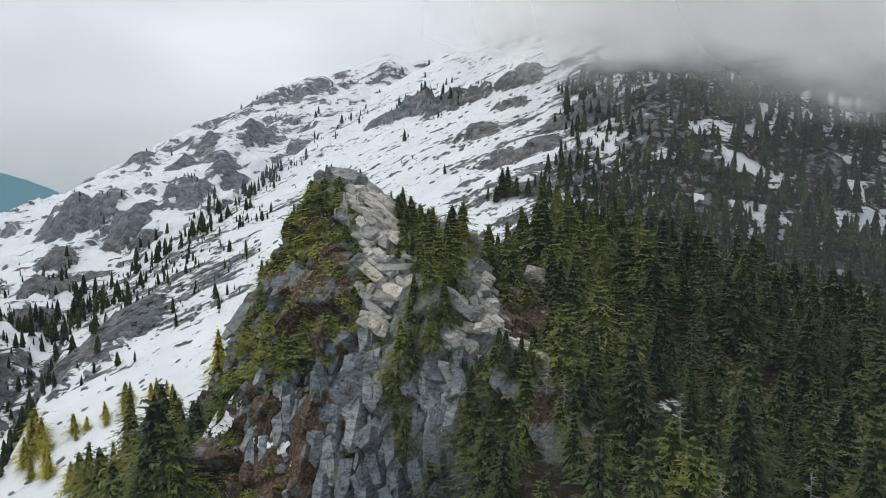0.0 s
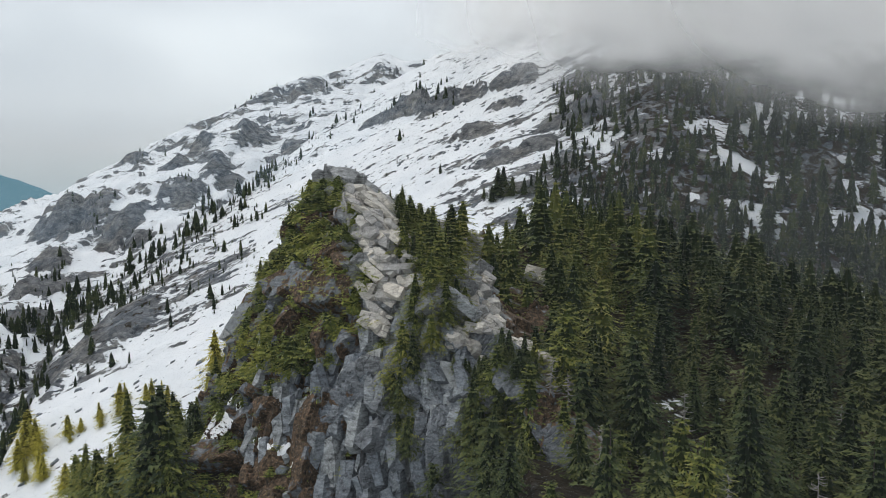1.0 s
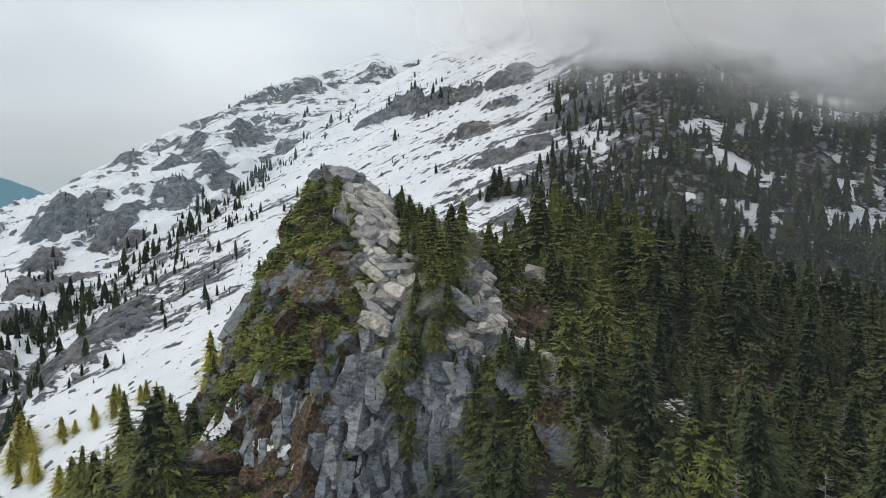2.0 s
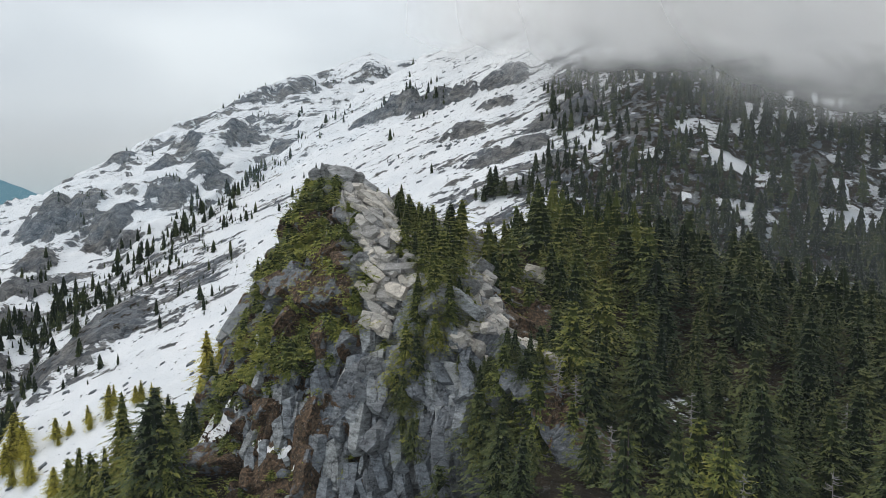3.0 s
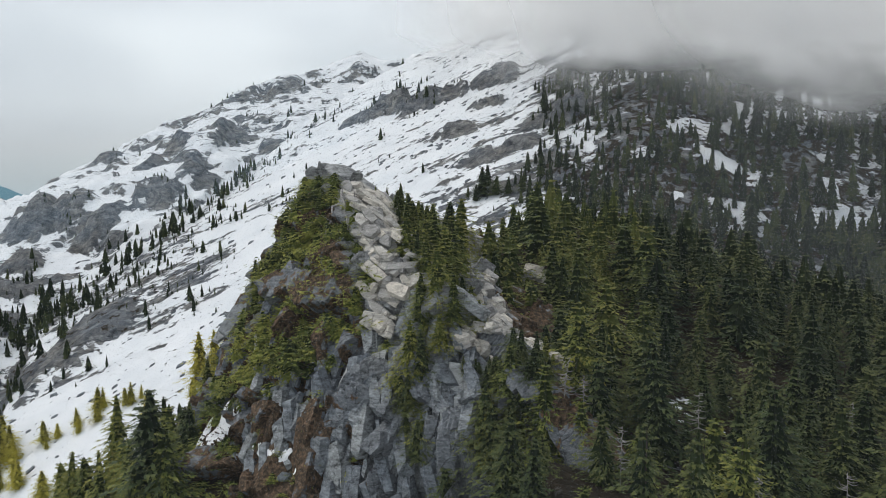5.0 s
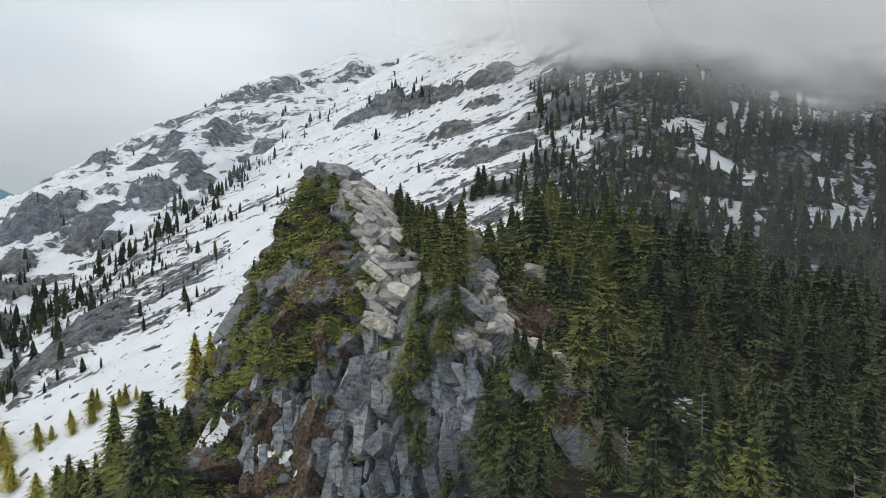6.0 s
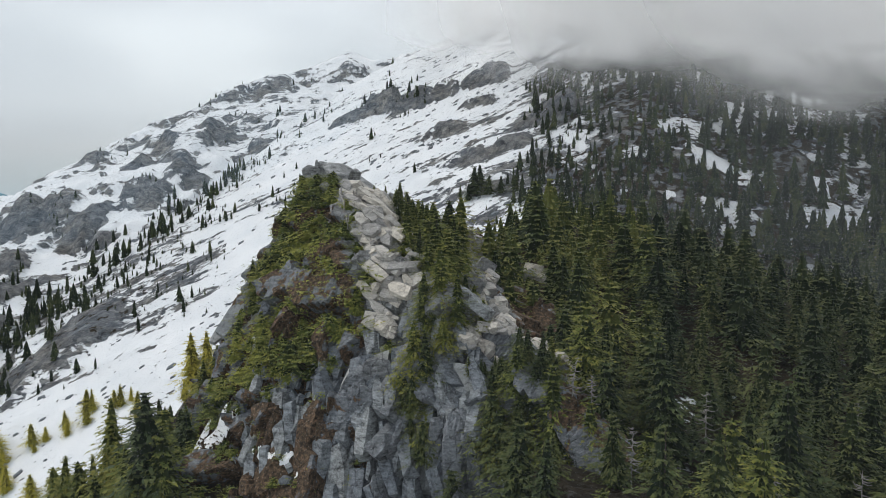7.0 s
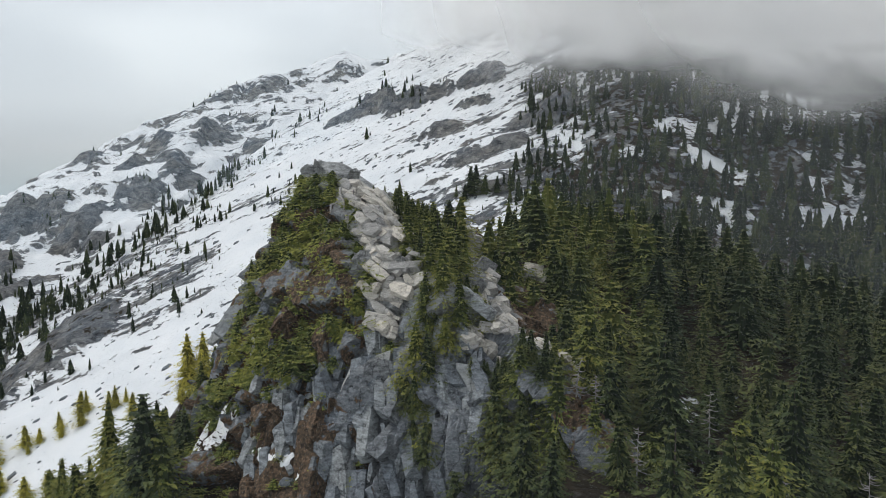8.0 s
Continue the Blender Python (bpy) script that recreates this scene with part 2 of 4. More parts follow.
def rock_colour(nt, vec, dark=1.0, size=1.0, joints=1.0, blotch=0.5, cells=0.42):
    """Grey granite: broken faces of differing tone, patches, grain, dark joints."""
    big = noise_at(nt, vec, 0.09 / size, 3)
    mid = noise_at(nt, vec, 0.33 / size, 5, 0.6)
    fine = noise_at(nt, vec, 2.0 / size, 6, 0.75)
    warp = nt.nodes.new("ShaderNodeVectorMath")
    warp.operation = "ADD"
    nz = node(nt, "ShaderNodeTexNoise", Scale=0.8 / size, Detail=3.0)
    nt.links.new(vec, nz.inputs["Vector"])
    nt.links.new(vec, warp.inputs[0])
    nt.links.new(nz.outputs["Color"], warp.inputs[1])
    joint = node(nt, "ShaderNodeTexVoronoi", Scale=cells / size, Randomness=1.0)
    joint.feature = "DISTANCE_TO_EDGE"
    facet = node(nt, "ShaderNodeTexVoronoi", Scale=cells / size, Randomness=1.0)
    nt.links.new(warp.outputs[0], joint.inputs["Vector"])
    nt.links.new(warp.outputs[0], facet.inputs["Vector"])
    crack = ramp(nt, joint.outputs["Distance"], ((0.0, (0.18, 0.18, 0.19)), (0.022, (0.55, 0.55, 0.56)), (0.05, (1, 1, 1))))
    v = maths(nt, "ADD", maths(nt, "MULTIPLY", mid, blotch), maths(nt, "MULTIPLY", fine, 1.0 - blotch))
    base = ramp(nt, v, ((0.36, (0.05 * dark, 0.055 * dark, 0.065 * dark)), (0.45, (0.17 * dark, 0.177 * dark, 0.188 * dark)), (0.54, (0.27 * dark, 0.275 * dark, 0.28 * dark)), (0.66, (0.42 * dark, 0.42 * dark, 0.41 * dark))))
    tint = ramp(nt, big, ((0.35, (0.84, 0.90, 0.97)), (0.65, (1.1, 1.04, 0.96))))
    sepc = nt.nodes.new("ShaderNodeSeparateColor")
    nt.links.new(facet.outputs["Color"], sepc.inputs[0])
    tone = ramp(nt, sepc.outputs[0], ((0.0, (0.66, 0.68, 0.72)), (0.5, (1.0, 1.0, 1.0)), (1.0, (1.3, 1.28, 1.24))))
    col = mixed(nt, 1.0, mixed(nt, 1.0, base, tint, "MULTIPLY"), tone, "MULTIPLY")
    col = mixed(nt, joints, col, crack, "MULTIPLY")
    h = maths(nt, "ADD", maths(nt, "MULTIPLY", fine, 0.7), maths(nt, "MULTIPLY", crack, 0.7 * joints))
    return col, maths(nt, "ADD", maths(nt, "ADD", h, maths(nt, "MULTIPLY", mid, blotch)), maths(nt, "MULTIPLY", sepc.outputs[1], 0.8))


def ground_material():
    m, nt, b, out = material("mountainside")
    pos = mapped(nt, (1, 1, 1))
    streak = mapped(nt, (0.055, 0.16, 0.10))
    bare = nt.nodes.new("ShaderNodeAttribute")
    bare.attribute_name = "bare"
    green = nt.nodes.new("ShaderNodeAttribute")
    green.attribute_name = "green"
    rock, fine = rock_colour(nt, mapped(nt, (0.7, 1.3, 1.1), (0.3, 0.5, 0.2)), 1.05, 1.8, 0.45, 0.5, 0.6)
    heath = ramp(nt, noise_at(nt, pos, 0.5, 5), ((0.3, (0.018, 0.016, 0.010)), (0.55, (0.05, 0.038, 0.022)), (0.75, (0.085, 0.06, 0.036))))
    gmask = maths(nt, "ADD", green.outputs["Fac"], maths(nt, "MULTIPLY", maths(nt, "SUBTRACT", noise_at(nt, pos, 0.22, 5), 0.5), 2.2))
    gmask = ramp(nt, gmask, ((0.45, (0, 0, 0)), (0.6, (1, 1, 1))))
    earth = mixed(nt, gmask, rock, heath)
    snow = ramp(nt, noise_at(nt, pos, 0.05, 4), ((0.3, (0.70, 0.725, 0.75)), (0.7, (0.82, 0.83, 0.84))))
    n1 = noise_at(nt, streak, 1.0, 5, 0.6)
    n2 = noise_at(nt, pos, 0.25, 5, 0.6)
    s = maths(nt, "ADD", bare.outputs["Fac"], maths(nt, "MULTIPLY", maths(nt, "SUBTRACT", n1, 0.5), maths(nt, "SUBTRACT", 1.6, maths(nt, "MULTIPLY", green.outputs["Fac"], 1.3))))
    s = maths(nt, "ADD", s, maths(nt, "MULTIPLY", maths(nt, "SUBTRACT", n2, 0.5), 0.9))
    s = maths(nt, "ADD", s, maths(nt, "MULTIPLY", maths(nt, "SUBTRACT", noise_at(nt, mapped(nt, (0.45, 1.1, 0.8)), 1.0, 3, 0.6), 0.5), 0.45))
    cover = ramp(nt, s, ((0.515, (1, 1, 1)), (0.545, (0, 0, 0))))
    nt.links.new(mixed(nt, cover, earth, snow), b.inputs["Base Color"])
    b.inputs["Roughness"].default_value = 0.85
    b.inputs["Specular IOR Level"].default_value = 0.2
    h = maths(nt, "ADD", maths(nt, "MULTIPLY", cover, 0.6), maths(nt, "MULTIPLY", fine, maths(nt, "SUBTRACT", 1.1, cover)))
    bump(nt, b, h, 1.0, 3.0)
    return m


def stone_colour(nt, tone, turn, contrast=1.0):
    """Weathered granite: even grey with thin dark cracks, fine strata, speckle and pale lichen. Returns colour and relief."""
    pos = mapped(nt, (1, 1, 1))
    strata = mapped(nt, (0.7, 0.7, 2.2), turn)
    shatter = mapped(nt, (1.0, 1.0, 0.5), turn)
    layers, speck, patch = noise_at(nt, strata, 1.3, 6, 0.65), noise_at(nt, pos, 5.0, 5, 0.7), noise_at(nt, pos, 0.55, 4)
    warp = nt.nodes.new("ShaderNodeVectorMath")
    warp.operation = "MULTIPLY_ADD"
    nz = node(nt, "ShaderNodeTexNoise", Scale=1.1, Detail=4.0)
    nt.links.new(shatter, nz.inputs["Vector"])
    nt.links.new(nz.outputs["Color"], warp.inputs[0])
    warp.inputs[1].default_value = (0.9, 0.9, 0.9)
    nt.links.new(shatter, warp.inputs[2])
    joint = node(nt, "ShaderNodeTexVoronoi", Scale=0.55, Randomness=1.0)
    joint.feature = "DISTANCE_TO_EDGE"
    nt.links.new(warp.outputs[0], joint.inputs["Vector"])
    crack = ramp(nt, joint.outputs["Distance"], ((0.0, (0.2, 0.2, 0.22)), (0.018, (0.5, 0.5, 0.52)), (0.035, (1, 1, 1))))
    v = maths(nt, "ADD", maths(nt, "MULTIPLY", layers, 0.5), maths(nt, "ADD", maths(nt, "MULTIPLY", speck, 0.3), maths(nt, "MULTIPLY", patch, 0.2)))
    grey = lambda k: tuple(c * k for c in tone)
    col = ramp(nt, v, ((0.38, grey(1 - 0.72 * contrast)), (0.46, grey(1 - 0.25 * contrast)), (0.53, grey(1 + 0.08 * contrast)), (0.62, grey(1 + 0.6 * contrast))))
    lichen = ramp(nt, noise_at(nt, pos, 2.6, 6, 0.75), ((0.57, (0, 0, 0)), (0.61, (1, 1, 1))))
    col = mixed(nt, maths(nt, "MULTIPLY", lichen, 0.45), col, grey(1.55))
    gaps = ramp(nt, noise_at(nt, pos, 0.9, 3), ((0.42, (0, 0, 0)), (0.6, (1, 1, 1))))
    col = mixed(nt, maths(nt, "MULTIPLY", gaps, 0.6), col, crack, "MULTIPLY")
    h = maths(nt, "ADD", maths(nt, "MULTIPLY", layers, 0.9), maths(nt, "ADD", maths(nt, "MULTIPLY", speck, 0.35), maths(nt, "MULTIPLY", crack, 0.4)))
    return col, h


def rock_material(name, tone, turn, contrast=1.0):
    m, nt, b, out = material(name)
    col, h = stone_colour(nt, tone, turn, contrast)
    info = nt.nodes.new("ShaderNodeObjectInfo")
    vary = ramp(nt, info.outputs["Random"], ((0.0, (0.60, 0.62, 0.66)), (0.5, (1.0, 1.0, 1.0)), (1.0, (1.28, 1.24, 1.18))))
    nt.links.new(mixed(nt, 1.0, col, vary, "MULTIPLY"), b.inputs["Base Color"])
    b.inputs["Roughness"].default_value = 0.8
    b.inputs["Specular IOR Level"].default_value = 0.25
    bump(nt, b, h, 0.9, 0.22)
    return m


def crag_material():
    m, nt, b, out = material("crag_rock")
    pos = mapped(nt, (1, 1, 1))
    col, fine = stone_colour(nt, (0.175, 0.187, 0.20), (1.1, 0.6, 0.3))
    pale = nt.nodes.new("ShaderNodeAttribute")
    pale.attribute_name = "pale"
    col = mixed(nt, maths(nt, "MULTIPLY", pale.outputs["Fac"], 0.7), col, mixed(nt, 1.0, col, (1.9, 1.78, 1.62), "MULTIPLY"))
    heath = ramp(nt, noise_at(nt, pos, 2.4, 7, 0.72), ((0.36, (0.020, 0.014, 0.010)), (0.45, (0.058, 0.042, 0.026)), (0.53, (0.105, 0.068, 0.042)), (0.64, (0.22, 0.14, 0.085))))
    green = nt.nodes.new("ShaderNodeAttribute")
    green.attribute_name = "green"
    gm = maths(nt, "ADD", green.outputs["Fac"], maths(nt, "MULTIPLY", maths(nt, "SUBTRACT", noise_at(nt, pos, 0.6, 5), 0.5), 1.6))
    gm = ramp(nt, gm, ((0.46, (0, 0, 0)), (0.56, (1, 1, 1))))
    nt.links.new(mixed(nt, gm, col, heath), b.inputs["Base Color"])
    b.inputs["Roughness"].default_value = 0.82
    b.inputs["Specular IOR Level"].default_value = 0.25
    bump(nt, b, fine, 1.0, 0.3)
    return m


def needle_material(name, low, mid, high, per_object=True):
    m, nt, b, out = material(name)
    geo = nt.nodes.new("ShaderNodeNewGeometry")
    info = nt.nodes.new("ShaderNodeObjectInfo")
    pos = mapped(nt, (1, 1, 1))
    v = maths(nt, "ADD", maths(nt, "MULTIPLY", geo.outputs["Random Per Island"], 0.4), maths(nt, "SUBTRACT", maths(nt, "MULTIPLY", noise_at(nt, pos, 0.13, 3), 0.6), 0.24))
    # Young needles pale towards the tips; the core's dark end is painted inner shade.
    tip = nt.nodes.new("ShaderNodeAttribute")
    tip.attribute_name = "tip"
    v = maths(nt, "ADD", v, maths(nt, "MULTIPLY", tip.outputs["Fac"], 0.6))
    if per_object:
        v = maths(nt, "ADD", v, maths(nt, "MULTIPLY", maths(nt, "SUBTRACT", info.outputs["Random"], 0.5), 0.35))
    tone = nt.nodes.new("ShaderNodeAttribute")
    tone.attribute_name = "tone"
    v = maths(nt, "ADD", v, maths(nt, "MULTIPLY", tone.outputs["Fac"], 0.5))
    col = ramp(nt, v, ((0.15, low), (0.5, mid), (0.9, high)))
    nt.links.new(col, b.inputs["Base Color"])
    b.inputs["Roughness"].default_value = 0.65
    b.inputs["Specular IOR Level"].default_value = 0.25
    tr = nt.nodes.new("ShaderNodeBsdfTranslucent")
    nt.links.new(col, tr.inputs["Color"])
    mx = nt.nodes.new("ShaderNodeMixShader")
    mx.inputs[0].default_value = 0.25
    nt.links.new(b.outputs[0], mx.inputs[1])
    nt.links.new(tr.outputs[0], mx.inputs[2])
    nt.links.new(mx.outputs[0], out.inputs[0])
    return m


def plain_material(name, stops, scale, rough=0.85, relief=0.5, dist=0.05):
    m, nt, b, out = material(name)
    pos = mapped(nt, (1, 1, 1))
    n = noise_at(nt, pos, scale, 6, 0.6)
    nt.links.new(ramp(nt, n, stops), b.inputs["Base Color"])
    b.inputs["Roughness"].default_value = rough
    b.inputs["Specular IOR Level"].default_value = 0.2
    bump(nt, b, n, relief, dist)
    return m


MAT_GROUND = ground_material()
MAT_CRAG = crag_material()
MAT_SLAB = rock_material("pale_slab", (0.46, 0.435, 0.395), (0.2, 0.5, 0.0), 0.55)
MAT_BLOCK = rock_material("grey_block", (0.205, 0.222, 0.235), (1.1, 0.6, 0.3), 1.15)
MAT_PLATE = rock_material("grey_plate", (0.33, 0.34, 0.335), (0.9, 0.3, 0.3), 0.7)
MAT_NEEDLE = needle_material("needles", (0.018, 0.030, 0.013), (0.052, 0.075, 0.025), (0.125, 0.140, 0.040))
# Paler copy of the needles: yellower trees, with sunlight put into the colour.
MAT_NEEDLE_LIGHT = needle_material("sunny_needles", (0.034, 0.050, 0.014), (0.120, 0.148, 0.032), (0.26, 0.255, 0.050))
# Yellow copy of the needles: direct sun put into the colour.
MAT_NEEDLE_SUNLIT = needle_material("sunlit_yellow_needles", (0.12, 0.112, 0.02), (0.40, 0.36, 0.052), (0.58, 0.50, 0.08))
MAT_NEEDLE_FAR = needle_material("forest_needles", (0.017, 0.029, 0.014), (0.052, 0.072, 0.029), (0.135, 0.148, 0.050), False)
# Olive copy of the forest needles, lightened to paint the lit side.
MAT_NEEDLE_OLIVE_LIT = needle_material("lit_olive_needles", (0.028, 0.044, 0.015), (0.098, 0.126, 0.034), (0.22, 0.22, 0.052), False)
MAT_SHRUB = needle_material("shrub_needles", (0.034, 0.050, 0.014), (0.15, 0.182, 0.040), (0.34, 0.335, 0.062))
MAT_BARK = plain_material("bark", ((0.3, (0.03, 0.024, 0.02)), (0.7, (0.11, 0.09, 0.075))), 6)
MAT_DEAD = plain_material("dead_wood", ((0.3, (0.16, 0.15, 0.14)), (0.7, (0.42, 0.40, 0.38))), 5)
MAT_SNOW = plain_material("snow", ((0.3, (0.76, 0.78, 0.80)), (0.7, (0.9, 0.9, 0.9))), 0.8, 0.7, 0.4, 0.1)
MAT_HEATH = needle_material("heather", (0.042, 0.028, 0.016), (0.12, 0.072, 0.038), (0.23, 0.15, 0.07), False)

# ---- mesh helpers ----


def mesh_of(name, verts, faces, mat, smooth=False):
    """verts: n x 3; faces: a numpy array of triangles or quads."""
    me = bpy.data.meshes.new(name)
    verts, faces = np.asarray(verts, np.float32), np.asarray(faces, np.int32)
    k = faces.shape[1]
    me.vertices.add(len(verts))
    me.vertices.foreach_set("co", verts.ravel())
    me.loops.add(faces.size)
    me.loops.foreach_set("vertex_index", faces.ravel())
    me.polygons.add(len(faces))
    me.polygons.foreach_set("loop_start", np.arange(0, faces.size, k, dtype=np.int32))
    me.polygons.foreach_set("use_smooth", np.full(len(faces), smooth))
    me.update(calc_edges=True)
    me.materials.append(mat)
    return me


def attribute(me, name, values):
    me.attributes.new(name, "FLOAT", "POINT").data.foreach_set("value", np.asarray(values, np.float32))


def grid_faces(rows, cols):
    i = np.arange(rows - 1)[:, None] * cols + np.arange(cols - 1)[None]
    return np.stack([i, i + 1, i + cols + 1, i + cols], -1).reshape(-1, 4)


def child(name, me, parent, label=""):
    ob = new(name, me)
    ob.parent = parent
    return tagged(ob, label) if label else ob


# ---- ground ----
def build_ground():
    fine = np.radians(np.arange(-43, 40.01, 0.17))
    rest = np.radians(np.arange(44, 315, 4.0))
    ang = np.concatenate([fine, rest, fine[:1] + 2 * np.pi])
    rad = np.concatenate([[0.01], np.geomspace(14, 60, 48, False), np.geomspace(60, 180, 92, False), np.geomspace(180, 1000, 270, False), np.geomspace(1000, 4900, 50)])
    R, A = np.meshgrid(rad, ang, indexing="ij")
    x, y = R * np.sin(A), R * np.cos(A)
    z, bare, green = terrain(x, y)
    inside = step(-46, -40, x) * step(15, 9, x) * step(60, 66, y) * step(126, 118, y)
    z = z - 1.0 * inside
    me = mesh_of("ground", np.stack([x, y, z], -1).reshape(-1, 3), grid_faces(len(rad), len(ang))[:, ::-1], MAT_GROUND, True)
    attribute(me, "bare", bare.ravel())
    attribute(me, "green", green.ravel())
    tagged(new("ground", me), "snowy mountainside with grey granite and brown heath", "mountain", kind="structure")


build_ground()

# ---- the crag ----


def cell_blocks(p, rng, count, lo, hi, depth, tilt, stretch=(1, 1, 0.55)):
    """Offset along the surface for a body split into blocks: every cell has its own height and tilt."""
    seeds = rng.uniform(lo, hi, (count, 3))
    sc = np.array(stretch)
    tree = kdtree.KDTree(count)
    for i, sd in enumerate(seeds * sc):
        tree.insert(sd, i)
    tree.balance()
    found = [tree.find_n(v, 2) for v in p * sc]
    idx = np.array([a[1] for a, _ in found])
    gap = np.array([b[2] - a[2] for a, b in found])
    lift = rng.uniform(-depth, depth, count)
    slant = rng.normal(0, tilt, (count, 3))
    off = lift[idx] + ((p - seeds[idx]) * slant[idx]).sum(-1)
    return off, gap


def build_crag():
    rng = np.random.default_rng(12)
    crag = new("crag")
    crag.matrix_basis = pose(-14, 92, 66)
    xs, ys = np.arange(-45, 14.01, 0.24), np.arange(61, 124.01, 0.24)
    X, Y = np.meshgrid(xs, ys)
    core = crag_core(X, Y)
    base = ground_z(X, Y) - 1.3
    Z = smax(core, base, 0.8)
    gy, gx = np.gradient(Z, 0.24)
    nrm = np.stack([-gx, -gy, np.ones_like(gx)], -1)
    nrm /= np.linalg.norm(nrm, axis=-1, keepdims=True)
    p = np.stack([X, Y, Z], -1).reshape(-1, 3)
    nr = nrm.reshape(-1, 3)
    lo, hi = (-45, 61, 58), (14, 124, 106)
    o1, g1 = cell_blocks(p, rng, 480, lo, hi, 1.35, 0.34)
    o2, g2 = cell_blocks(p, rng, 4200, lo, hi, 0.30, 0.30)
    above = step(-0.5, 1.5, (core - base).ravel())
    off = (o1 + o2 - 0.5 * (1 - step(0.0, 0.35, g1)) - 0.2 * (1 - step(0.0, 0.2, g2))) * (0.15 + 0.85 * above)
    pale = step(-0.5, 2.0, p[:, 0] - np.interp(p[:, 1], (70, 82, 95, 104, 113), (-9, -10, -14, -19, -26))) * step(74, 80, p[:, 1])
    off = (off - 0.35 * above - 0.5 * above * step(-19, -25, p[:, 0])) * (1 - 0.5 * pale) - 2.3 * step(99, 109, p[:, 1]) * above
    q = p + nr * np.clip(off, -2.2, 2.2)[:, None]
    green = step(0.35, 0.75, nr[:, 2]) * 0.25 + 0.46 + 0.5 * fbm(p[:, 0], p[:, 1], 9, 3, 91) - 0.7 * step(-0.5, 2.0, p[:, 0] - np.interp(p[:, 1], (70, 82, 95, 104, 113), (-9, -10, -14, -19, -26)))
    me = mesh_of("rock_mass", q - np.array([-14, 92, 66]), grid_faces(len(ys), len(xs)), MAT_CRAG, False)
    green = green + 0.7 * step(5.5, 8.5, p[:, 0])
    green = green + 0.14 * step(74, 69, p[:, 2]) * step(-14, -19, p[:, 0])
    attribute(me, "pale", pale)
    attribute(me, "green", np.clip(green, 0, 1))
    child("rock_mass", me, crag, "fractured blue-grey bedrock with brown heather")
    global CRAG_Z
    CRAG_Z = q[:, 2].reshape(X.shape)
    tagged(crag, "steep fractured grey rock crag with pale slabs on its crest", "crag")
    return crag


CRAG = build_crag()

def surface_z(x, y):
    """Height of what plants and stones stand on."""
    if -44 < x < 13 and 62 < y < 123:
        return CRAG_Z[int(round((y - 61) / 0.24)), int(round((x + 45) / 0.24))]
    return ground_z(x, y)


# ---- stones of the crag ----


def hull_mesh(name, rng, mat, size, sides=6, taper=0.25):
    """An angular stone: an uneven many-sided plate with split faces, of that size."""
    bm = bmesh.new()
    turn = rng.uniform(0, 6.28)
    for j in range(sides):
        a = turn + 2 * math.pi * (j + rng.uniform(-0.3, 0.3)) / sides
        r = 1.08 * rng.uniform(0.82, 1.12)
        u, v = max(-1, min(1, math.cos(a) * r * 1.2)), max(-1, min(1, math.sin(a) * r * 1.2))
        for top in (1, -1):
            k = 1 - taper * rng.random() if top > 0 else 1.0
            bm.verts.new((u * k * size[0] / 2, v * k * size[1] / 2, (top + rng.uniform(-0.22, 0.22)) * size[2] / 2))
    bmesh.ops.convex_hull(bm, input=bm.verts)
    bmesh.ops.delete(bm, geom=[v for v in bm.verts if not v.link_faces], context="VERTS")
    me = bpy.data.meshes.new(name)
    bm.to_mesh(me)
    bm.free()
    me.materials.append(mat)
    return me


def crag_normal(x, y):
    e = 0.5
    h = lambda a, b: float(crag_core(np.float64(a), np.float64(b)))
    return Vector((-(h(x + e, y) - h(x - e, y)) / (2 * e), -(h(x, y + e) - h(x, y - e)) / (2 * e), 1)).normalized()


